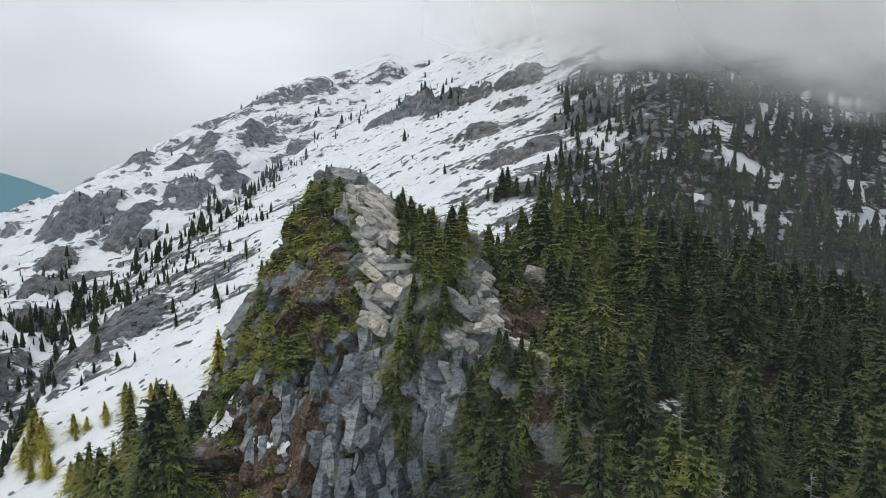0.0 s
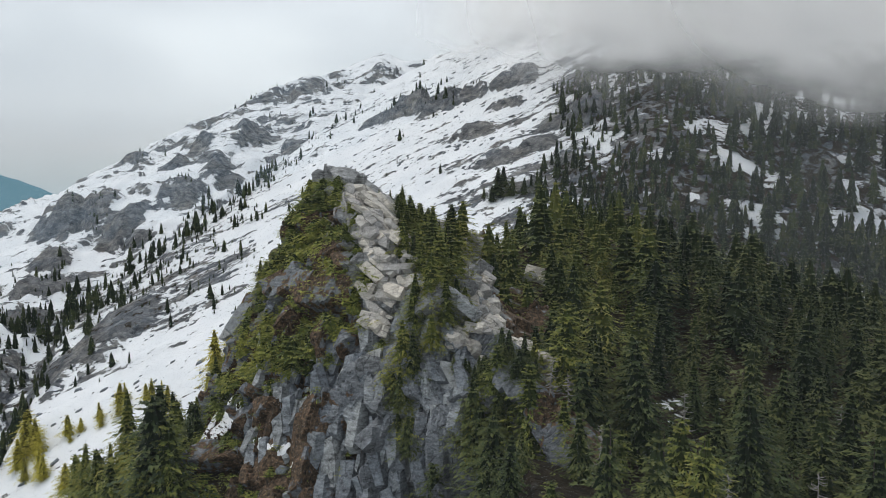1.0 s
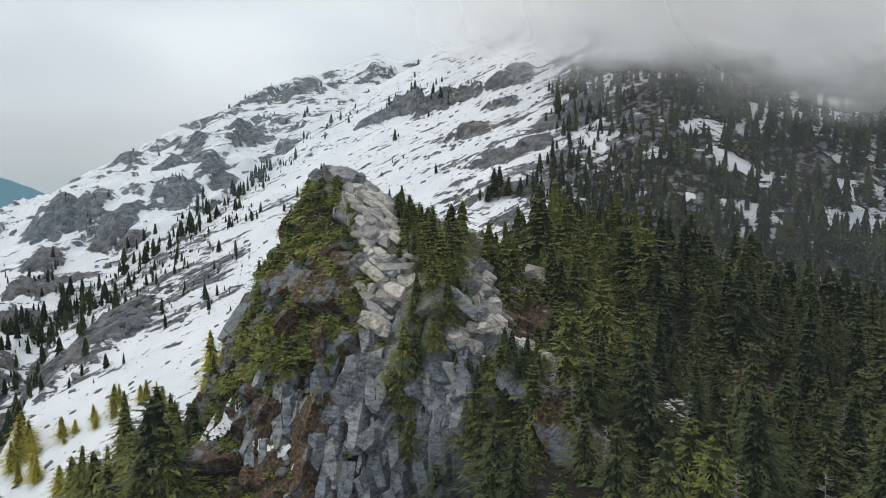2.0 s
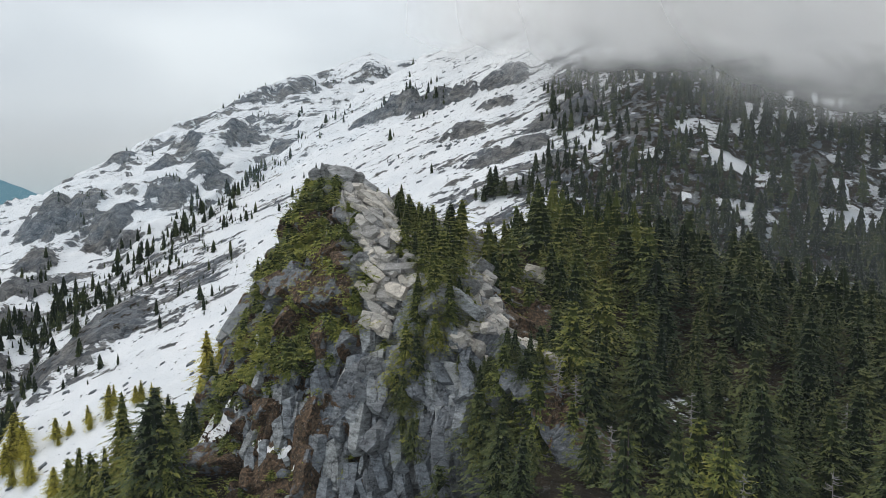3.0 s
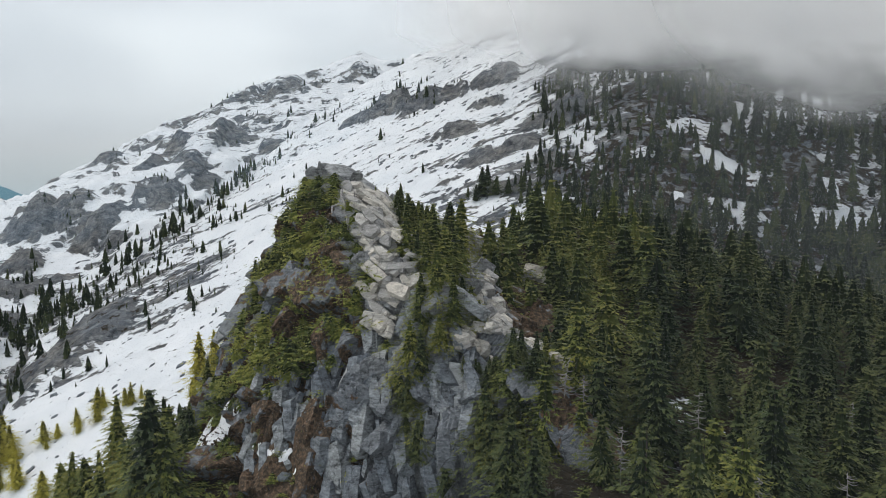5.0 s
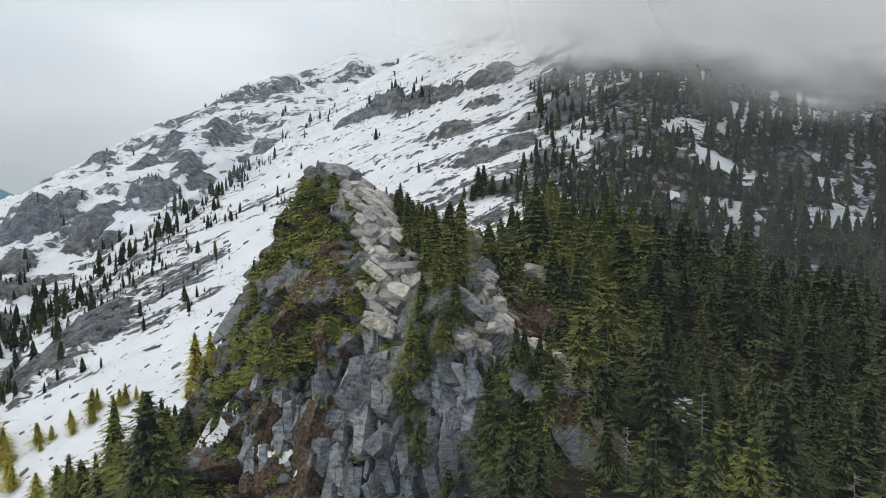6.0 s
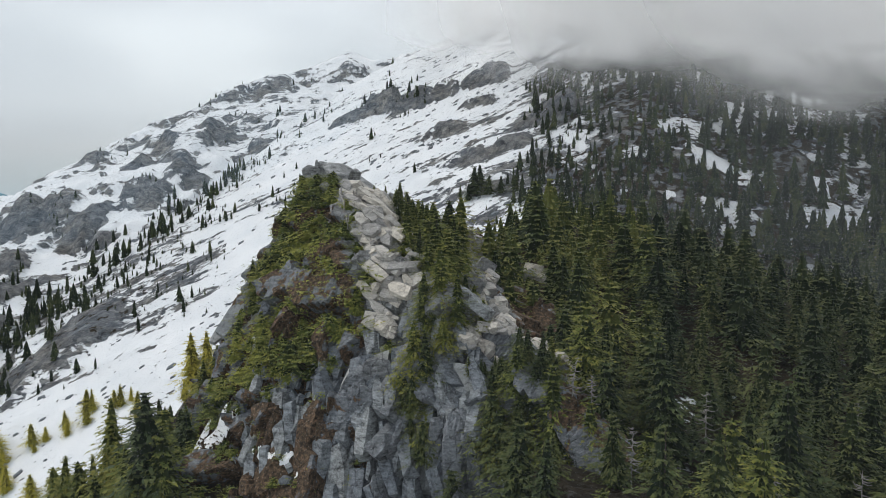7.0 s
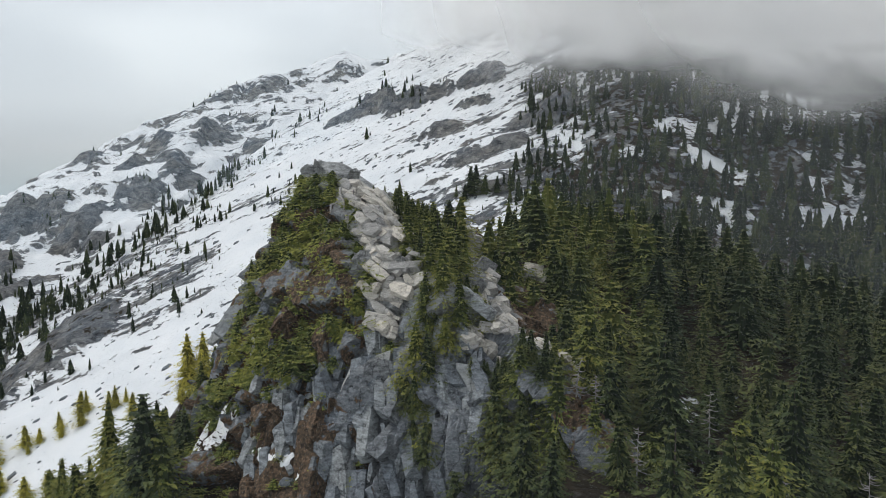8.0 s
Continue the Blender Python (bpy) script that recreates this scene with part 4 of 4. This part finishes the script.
MORE_SHRUBS = [
    (-13.8, 83.5, 1.3), (-29.1, 91.4, 0.8), (-3.3, 71.4, 1.2), (-14.7, 79.6, 1.0), (-11.4, 73.6, 0.6), (-17.4, 95.2, 1.5), (-18.1, 91.7, 1.3),
    (-11.6, 86.2, 1.3), (-23.2, 88.8, 1.4), (-18.6, 87.8, 1.4), (-15.3, 87.1, 1.4), (-21.5, 91.9, 1.1), (-7.5, 80.0, 1.0), (-26.5, 90.5, 1.1),
    (-32.0, 88.5, 1.3), (-30.2, 90.5, 1.2), (-34.0, 92.0, 1.5), (-31.0, 94.5, 1.2), (-27.5, 84.5, 1.0), (-25.0, 79.5, 0.9), (-22.0, 76.5, 1.0), (-28.5, 79.0, 1.2), (-20.0, 73.5, 0.8), (-29.4, 81.6, 1.3), (-30.6, 83.4, 1.2), (-27.8, 82.6, 0.9), (-31.4, 81.2, 1.3),
    (-21.2, 104.0, 1.5), (-22.5, 102.6, 1.4), (-20.3, 107.5, 1.3), (-23.8, 101.5, 1.2), (-26.0, 98.5, 1.2), (-17.2, 104.0, 1.3),
]
CRAG_TREES = [
    (-26.3, 98.9, 4.4), (-8.2, 108.8, 2.6), (-6.7, 106.8, 3.5), (-5.0, 107.3, 3.9), (-3.2, 96.4, 4.3), (-1.6, 95.7, 4.7), (-5.1, 96.3, 3.9), (1.0, 93.6, 4.6),
    (-1.7, 78.3, 6.1), (0.2, 76.9, 5.0), (-3.2, 79.4, 4.5), (2.4, 81.9, 3.3), (-4.8, 74.7, 6.1), (-3.3, 73.8, 4.8), (-5.8, 75.3, 3.7), (-0.9, 75.0, 2.3),
    (2.2, 71.6, 2.2), (5.2, 68.1, 4.2), (3.9, 70.3, 2.6), (2.9, 106.8, 7.4), (0.8, 108.2, 4.4), (-36.4, 108.2, 5.3), (-3.9, 70.0, 3.5), (2.5, 67.5, 5.0),
    (-1.5, 88.0, 6.0), (0.5, 86.0, 6.4), (1.5, 90.0, 6.2),
    (-3.0, 92.5, 4.2), (-2.5, 89.5, 5.4), (-3.2, 86.0, 3.6), (-0.5, 83.5, 5.4), (-2.6, 83.0, 3.6), (-4.4, 99.0, 3.8), (-3.5, 101.8, 4.0), (-2.0, 103.8, 4.4), (-1.5, 99.2, 4.8),
    (3.2, 66.6, 5.4), (4.8, 65.6, 5.0), (6.8, 66.8, 4.6), (4.5, 69.4, 3.2), (6.5, 69.6, 3.3), (8.2, 70.5, 3.6), (5.5, 71.0, 2.2), (3.0, 70.0, 2.8), (9.5, 72.6, 3.0),
]
FOOT_TREES = [
    (-46.1, 97.8, 13.0), (-42.4, 101.1, 10.0), (-40.6, 89.6, 9.2), (-54.3, 101.2, 8.3), (-33.7, 90.9, 6.7), (-40.5, 101.7, 7.5), (-49.2, 98.7, 6.5),
    (-33.1, 85.2, 5.6), (-40.1, 91.0, 8.2), (-50.4, 97.7, 7.2), (-37.5, 92.5, 7.0), (-35.6, 95.0, 6.0), (-43.5, 94.0, 9.0), (-38.5, 86.0, 6.0), (-58.0, 106.0, 7.0),
    (-36.0, 98.5, 5.0), (-45.0, 90.5, 7.0), (-38.2, 96.8, 7.2), (-34.6, 80.5, 15.0), (-32.4, 79.0, 11.0), (-37.0, 84.0, 13.0), (-35.8, 78.0, 10.0),
]


def build_plants():
    rng = np.random.default_rng(21)
    kinds = []
    for i in range(7):
        v, f, tips = conifer(500 + i, 1.0, 1.05, 6, 15, 7, bottom=0.02, ragged=0.4, droop=0.2, core=0.65)
        v[:, 0] += 0.25 * v[:, 2] * rng.normal()
        kinds.append(crown_mesh("foliage", v, f, tips, MAT_SHRUB))
    stem = trunk_mesh(0.8, 0.05, 5, 0.2, "stem")
    loose = [(rng.uniform(-28, -11), rng.uniform(84, 106), rng.uniform(0.7, 1.4)) for _ in range(135)]
    loose = [p for p in loose if p[0] < np.interp(p[1], (84, 95, 106), (-9, -12.5, -15)) and crag_core(np.float64(p[0]), np.float64(p[1])) > 77]
    loose += [(rng.uniform(-30, -15), rng.uniform(85, 96), rng.uniform(0.8, 1.4)) for _ in range(34)]
    loose += [(rng.uniform(-33, -14), rng.uniform(71, 84), rng.uniform(0.5, 1.0)) for _ in range(26)]
    loose = loose[:175] + [(rng.uniform(-34, -28), rng.uniform(94, 105), rng.uniform(0.6, 1.1)) for _ in range(14)]
    for i, (x, y, r) in enumerate(SHRUBS + MORE_SHRUBS + loose):
        for n in range(2 if i < len(SHRUBS + MORE_SHRUBS) else 1):
            e = new("dwarf_conifer")
            dx, dy = rng.normal(0, 0.7 * r, 2) if n else (0, 0)
            k = r * (1.5 if n == 0 else rng.uniform(0.8, 1.3))
            e.matrix_basis = pose(x + dx, y + dy, float(surface_z(x + dx, y + dy)) - 0.1, rng.normal(10, 8), rng.normal(0, 8), rng.uniform(0, 360)) @ Matrix.Diagonal((k, k, k * rng.uniform(0.8, 1.2), 1))
            child("stem", stem, e, "grey bark")
            child("foliage", kinds[rng.integers(7)], e)
            tagged(e, "low wind-pruned yellow-green conifer clinging to the crag", "shrub", "dwarf conifers on the crag")
    for x, y, h in CRAG_TREES:
        for n in range(3):
            k = int(rng.integers(8))
            hh = TREE_KINDS[k][0]
            dx, dy = rng.normal(0, 1.3, 2) if n else (0, 0)
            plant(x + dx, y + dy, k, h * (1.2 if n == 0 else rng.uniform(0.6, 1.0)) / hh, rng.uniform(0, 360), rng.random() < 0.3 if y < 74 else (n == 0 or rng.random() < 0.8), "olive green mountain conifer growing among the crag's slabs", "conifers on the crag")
    for x, y, h in FOOT_TREES:
        k = int(rng.integers(8))
        plant(x, y, k, h / TREE_KINDS[k][0], rng.uniform(0, 360), rng.random() < 0.6, "green conifer at the foot of the crag", "conifers at the crag's foot")
    for x, y, h in ((27, 313, 13), (30, 316, 10), (24, 311, 8), (33, 309, 9), (38, 306, 8), (44, 303, 9), (21, 318, 6)):
        k = int(rng.integers(8))
        plant(x, y, k, h / TREE_KINDS[k][0], rng.uniform(0, 360), 0, "dark tall conifer standing at the edge of the snow", "conifers on the snow slope")
    # trees on the snow below, with sunshine painted into their yellow needles
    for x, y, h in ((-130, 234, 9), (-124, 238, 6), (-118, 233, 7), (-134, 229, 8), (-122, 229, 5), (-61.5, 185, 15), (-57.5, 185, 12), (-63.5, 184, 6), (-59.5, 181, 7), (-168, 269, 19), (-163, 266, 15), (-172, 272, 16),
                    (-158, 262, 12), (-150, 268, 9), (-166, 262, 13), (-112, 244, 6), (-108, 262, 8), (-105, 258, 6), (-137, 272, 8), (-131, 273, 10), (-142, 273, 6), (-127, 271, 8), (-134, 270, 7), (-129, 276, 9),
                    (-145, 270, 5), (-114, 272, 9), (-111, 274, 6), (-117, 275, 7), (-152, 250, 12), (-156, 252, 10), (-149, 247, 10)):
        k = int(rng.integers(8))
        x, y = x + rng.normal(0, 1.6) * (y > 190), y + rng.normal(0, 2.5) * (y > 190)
        plant(x, y, k, h / TREE_KINDS[k][0], rng.uniform(0, 360), 2, "conifer standing on the snow slope, sunshine painted into its yellow-green needles", "conifers on the snow slope")


build_plants()

# ---- stones in the snow ----


def build_snow_stones():
    rng = np.random.default_rng(91)
    kinds = []
    for _ in range(8):
        me = hull_mesh("stone", rng, MAT_BLOCK, (3.0, 1.5, 1.1), 7, 0.5)
        me.calc_loop_triangles()
        kinds.append((np.array([v.co for v in me.vertices]), np.array([t.vertices for t in me.loop_triangles])))
        bpy.data.meshes.remove(me)

    def keep(x, y):
        z, bare, green = terrain(x, y)
        edge = np.interp(y, EDGE_Y, EDGE_X)
        return (rng.random(len(x)) < 0.25 + 1.2 * np.clip(fbm(x, y * 2, 45, 3, 97), 0, 1)) & (x > edge - 5) & (x < 0.42 * y - 60) & (green < 0.4)

    pts = spaced(rng, 6500, (-230, 120), (215, 640), 2.2, keep)
    z = ground_z(pts[:, 0], pts[:, 1])
    V, F, base = [], [], 0
    for (x, y), zz in zip(pts, z):
        v, f = kinds[rng.integers(8)]
        k, a = 0.22 + 1.1 * rng.random() ** 4, rng.normal(0.1, 0.35)
        c, d = math.cos(a) * k, math.sin(a) * k
        lift = v[:, 0] * k * 0.45 + v[:, 1] * k * 0.4
        V.append(np.stack([v[:, 0] * c - v[:, 1] * d + x, v[:, 0] * d + v[:, 1] * c + y, v[:, 2] * k + lift + zz], -1))
        F.append(f + base)
        base += len(v)
    me = mesh_of("snow_stones", np.concatenate(V), np.concatenate(F), MAT_BLOCK)
    tagged(new("snow_stones", me), "grey stones melting out of the snow slope", "stones", kind="stuff")


build_snow_stones()

# ---- heather ----


def build_heather():
    """Low brown heath and moss on the ledges of the crag and its foot."""
    rng = np.random.default_rng(31)
    V, F, n = [], [], 0
    px, py = rng.uniform(-36, -5, 15000), rng.uniform(68, 110, 15000)
    thick = fbm(px, py, 6, 3, 95) + 0.25
    west = px < np.interp(py, (70, 82, 95, 104, 113), (-12, -11, -14, -19, -24))
    for x, y in zip(px[(thick > 0.2) & west], py[(thick > 0.2) & west]):
        z = float(surface_z(x, y))
        r = rng.uniform(0.18, 0.5)
        for k in range(4):
            a = rng.uniform(0, 6.28)
            d = np.array([math.cos(a), math.sin(a), 0])
            side = np.array([-d[1], d[0], 0]) * r * 0.4
            base = np.array([x, y, z - 0.05])
            tip = base + d * r * rng.uniform(0.5, 1.0) + np.array([0, 0, r * rng.uniform(0.5, 1.1)])
            V += [base - side, base + side, tip + side * 0.8, tip - side * 0.8]
            F.append((n, n + 1, n + 2, n + 3))
            n += 4
    me = mesh_of("heather", np.array(V), np.array(F), MAT_HEATH)
    tagged(new("heather", me), "rust brown heather and moss on the crag's ledges", "heather", kind="stuff")


build_heather()

# ---- dead wood ----


def tube(points, radii, sides=5):
    P = np.asarray(points, float)
    V, F = [], []
    for i, p in enumerate(P):
        d = P[min(i + 1, len(P) - 1)] - P[max(i - 1, 0)]
        d /= np.linalg.norm(d) + 1e-9
        u = np.cross(d, (0.31, 0.17, 0.93))
        u /= np.linalg.norm(u) + 1e-9
        w = np.cross(d, u)
        for j in range(sides):
            a = 2 * math.pi * j / sides
            V.append(p + (u * math.cos(a) + w * math.sin(a)) * radii[i])
    for i in range(len(P) - 1):
        for j in range(sides):
            F.append((i * sides + j, i * sides + (j + 1) % sides, (i + 1) * sides + (j + 1) % sides, (i + 1) * sides + j))
    return np.array(V), np.array(F)


def dead_tree(x, y, h, seed, boughs=34, z=None):
    rng = np.random.default_rng(seed)
    e = new("dead_tree")
    zz = float(surface_z(x, y)) if z is None else z
    e.matrix_basis = pose(x, y, zz - 0.2)
    lv = np.linspace(0, 1, 7)
    bend = rng.normal(0, 0.04, 2) * h
    trunk = [(bend[0] * t * t, bend[1] * t * t, t * h) for t in lv]
    child("trunk", mesh_of("trunk", *tube(trunk, 0.014 * h * (1.05 - lv), 7), MAT_DEAD, True), e)
    for k in range(boughs):
        t = rng.uniform(0.30, 0.98)
        az, ln = rng.uniform(0, 6.28), (1.08 - t) * h * rng.uniform(0.18, 0.34) + 0.3
        d = np.array([math.cos(az), math.sin(az), 0])
        st = np.array([bend[0] * t * t, bend[1] * t * t, t * h])
        q = np.linspace(0, 1, 5)
        pts = [st + d * ln * a + np.array([0, 0, 1]) * ln * (-0.35 * a + 0.45 * a ** 3) + rng.normal(0, 0.05, 3) * ln * a for a in q]
        child("bough", mesh_of("bough", *tube(pts, 0.05 * (1.1 - q) * (0.6 + 0.05 * h), 4), MAT_DEAD, True), e)
    tagged(e, "bleached grey dead conifer with bare crooked boughs", "dead tree", "dead trees in the forest")


for x, y, h, seed in ((29, 52, 7.5, 1), (21.3, 50.8, 6.0, 2), (10.2, 66.5, 5.5, 3), (12.0, 66.0, 4.5, 4), (25, 70, 7.0, 5), (13.5, 59, 5.5, 6), (44, 74, 7, 7), (3.5, 94, 6.0, 8)):
    dead_tree(x, y, h, seed)


def driftwood(points, radius, seed):
    rng = np.random.default_rng(seed)
    e = new("fallen_log")
    base = Vector((points[0][0], points[0][1], float(surface_z(*points[0]))))
    e.matrix_basis = Matrix.Translation(base)
    pts = []
    for (ax, ay), (bx, by) in zip(points[:-1], points[1:]):
        for t in (0, 0.33, 0.66):
            x, y = ax + (bx - ax) * t + rng.normal(0, 0.12), ay + (by - ay) * t + rng.normal(0, 0.12)
            pts.append((x - base.x, y - base.y, float(surface_z(x, y)) - base.z + 1.15 + rng.normal(0, 0.1)))
    r = radius * np.linspace(1.1, 0.35, len(pts))
    child("stem", mesh_of("stem", *tube(pts, r, 6), MAT_DEAD, True), e)
    for k in range(3):
        i = rng.integers(1, len(pts) - 1)
        p = np.array(pts[i])
        child("branch", mesh_of("branch", *tube([p, p + rng.normal(0, 0.4, 3) + [0, 0, 0.3], p + rng.normal(0, 0.7, 3) + [0, -0.3, 0.3]], (radius * 0.6, radius * 0.4, 0.02), 4), MAT_DEAD, True), e)
    tagged(e, "bleached twisted dead wood lying on the crag", "dead wood", "dead wood on the crag")


driftwood(((-14.2, 98.5), (-13.6, 96.5), (-13.0, 94.0), (-12.4, 92.6)), 0.2, 1)
driftwood(((-14.6, 97.2), (-15.8, 96.0), (-16.3, 94.2)), 0.18, 2)
driftwood(((-13.9, 98.0), (-12.6, 96.6), (-11.9, 94.4)), 0.15, 3)
driftwood(((8.5, 64.5), (10.5, 63.5), (12.5, 63.0)), 0.18, 4)

# ---- distance ----


def build_backdrop():
    m, nt, b, out = material("glowing_haze_hills")
    # Hills glow in one even blue that stands for haze over forest.
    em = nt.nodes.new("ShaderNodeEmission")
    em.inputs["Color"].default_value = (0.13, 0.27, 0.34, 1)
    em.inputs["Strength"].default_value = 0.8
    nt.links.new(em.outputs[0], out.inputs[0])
    xs = np.linspace(-4300, -1200, 160)
    ys = np.linspace(2900, 3300, 12)
    X, Y = np.meshgrid(xs, ys)
    crest = 60 + 122 * np.exp(-((X + 2080) / 310) ** 2) + 40 * fbm(X, Y * 0, 400, 4, 55) - 0.10 * np.maximum(X + 1800, 0)
    Z = crest - (np.abs(Y - 3100) / 200) ** 2 * 160
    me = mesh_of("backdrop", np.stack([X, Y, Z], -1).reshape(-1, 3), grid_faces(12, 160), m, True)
    tagged(new("backdrop", me), "far forested hills across the valley, glowing in a painted haze blue", "hills", kind="structure")


build_backdrop()

# ---- cloud and mist ----


def mist_material(name, thick, lo, hi, scale, seed, wisps, tint=(1.0, 0.985, 0.97, 1)):
    """White droplets: thin where low, closed where high, broken up by billows."""
    m, nt, b, out = material(name)
    nt.nodes.remove(b)
    pos = mapped(nt, (scale, scale, scale * 1.5))
    off = nt.nodes.new("ShaderNodeVectorMath")
    off.operation = "ADD"
    off.inputs[1].default_value = (seed * 3.7, seed * 1.9, seed * 5.3)
    nt.links.new(pos, off.inputs[0])
    n = noise_at(nt, off.outputs[0], 1.0, 5, 0.5, 0.4)
    g = nt.nodes.new("ShaderNodeNewGeometry")
    sep = nt.nodes.new("ShaderNodeSeparateXYZ")
    nt.links.new(g.outputs["Position"], sep.inputs[0])
    # height rising from lo to hi, shifted by the billows
    zz = maths(nt, "ADD", sep.outputs["Z"], maths(nt, "MULTIPLY", maths(nt, "SUBTRACT", n, 0.5), wisps))
    f = nt.nodes.new("ShaderNodeMapRange")
    f.interpolation_type = "SMOOTHSTEP"
    f.inputs["From Min"].default_value, f.inputs["From Max"].default_value = lo, hi
    f.inputs["To Min"].default_value, f.inputs["To Max"].default_value = 0.0, thick
    nt.links.new(zz, f.inputs["Value"])
    rim = nt.nodes.new("ShaderNodeAttribute")
    rim.attribute_name = "rim"
    a = maths(nt, "MULTIPLY", f.outputs[0], rim.outputs["Fac"])
    d, t, tp = nt.nodes.new("ShaderNodeBsdfDiffuse"), nt.nodes.new("ShaderNodeBsdfTranslucent"), nt.nodes.new("ShaderNodeBsdfTransparent")
    d.inputs["Color"].default_value = t.inputs["Color"].default_value = tint
    w, o = nt.nodes.new("ShaderNodeMixShader"), nt.nodes.new("ShaderNodeMixShader")
    w.inputs[0].default_value = 0.5
    nt.links.new(d.outputs[0], w.inputs[1])
    nt.links.new(t.outputs[0], w.inputs[2])
    nt.links.new(a, o.inputs[0])
    nt.links.new(tp.outputs[0], o.inputs[1])
    nt.links.new(w.outputs[0], o.inputs[2])
    nt.links.new(o.outputs[0], out.inputs[0])
    return m


def mist_bank(y, x0, x1, z0, z1, thick, lo, hi, seed, wisps=60, scale=0.012):
    """A leaning, billowing sheet of droplets that thins out towards the ground."""
    xs, zs = np.linspace(x0, x1, 150), np.linspace(z0, z1, 80)
    X, Z = np.meshgrid(xs, zs)
    Y = y + 14 * fbm(X, Z, 90, 3, seed) + 1.2 * np.maximum(Z - lo, -20)
    rim = step(x0, x0 + 0.2 * (x1 - x0), X) * (1 - step(x1 - 0.08 * (x1 - x0), x1, X))
    rim = rim * step(0, 26, Z - ground_z(X, Y))
    me = mesh_of("mist_bank", np.stack([X, Y, Z], -1).reshape(-1, 3), grid_faces(80, 150), mist_material("mist", thick, lo, hi, scale, seed, wisps), True)
    attribute(me, "rim", rim.ravel())
    tagged(new("mist_bank", me), "drifting white cloud veiling the upper mountainside", "mist", "cloud on the mountain", kind="stuff")


mist_bank(258, 90, 440, 90, 340, 0.72, 122, 168, 6, 64, 0.018)
mist_bank(318, 20, 480, 90, 360, 0.94, 136, 182, 2, 66, 0.016)
mist_bank(400, -20, 560, 100, 420, 0.94, 160, 212, 3, 80, 0.013)
mist_bank(540, -70, 700, 160, 560, 0.95, 196, 244, 5, 100, 0.010)


def haze_sheet(y, x0, x1, z0, z1, thick, seed, tint):
    """Tinted sheet added to imitate thin misty air between the near and far slopes."""
    xs, zs = np.linspace(x0, x1, 30), np.linspace(z0, z1, 16)
    X, Z = np.meshgrid(xs, zs)
    Y = y + 3 * fbm(X, Z, 90, 2, seed)
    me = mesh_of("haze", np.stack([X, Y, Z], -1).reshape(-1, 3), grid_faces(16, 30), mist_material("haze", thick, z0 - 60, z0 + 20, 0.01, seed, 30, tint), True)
    rim = step(x0, x0 + 0.3 * (x1 - x0), X) * step(x1, x1 - 0.15 * (x1 - x0), X)
    attribute(me, "rim", rim.ravel())
    tagged(new("haze", me), "thin blue-grey sheet added to imitate haze", "haze", "haze in the valley", kind="stuff")


# The nearest sheet lifts dark tones; the far tint imitates bluish air light.
haze_sheet(30, -130, 100, 40, 140, 0.018, 21, (0.90, 0.95, 1.0, 1))
haze_sheet(205, -10, 420, 20, 340, 0.08, 23, (0.90, 0.96, 1.0, 1))
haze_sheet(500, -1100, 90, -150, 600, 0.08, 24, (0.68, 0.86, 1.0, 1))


# Unseen cloud sheet added above the forest to darken its right side.
def shade_deck(x0, x1, y0, y1, z, seed):
    xs, ys = np.linspace(x0, x1, 40), np.linspace(y0, y1, 40)
    X, Y = np.meshgrid(xs, ys)
    Z = z + 14 * fbm(X, Y, 120, 3, seed) + 0.10 * np.maximum(X, 0)
    rim = step(x0, x0 + 130, X) * step(y1, y1 - 80, Y)
    me = mesh_of("mist_bank", np.stack([X, Y, Z], -1).reshape(-1, 3), grid_faces(40, 40), mist_material("mist", 0.92, z - 60, z - 10, 0.01, seed, 40), True)
    attribute(me, "rim", rim.ravel())
    tagged(new("mist_bank", me), "unseen cloud sheet added to shade the forest", "mist", "cloud on the mountain", kind="stuff")


shade_deck(20, 560, -220, 140, 205, 9)
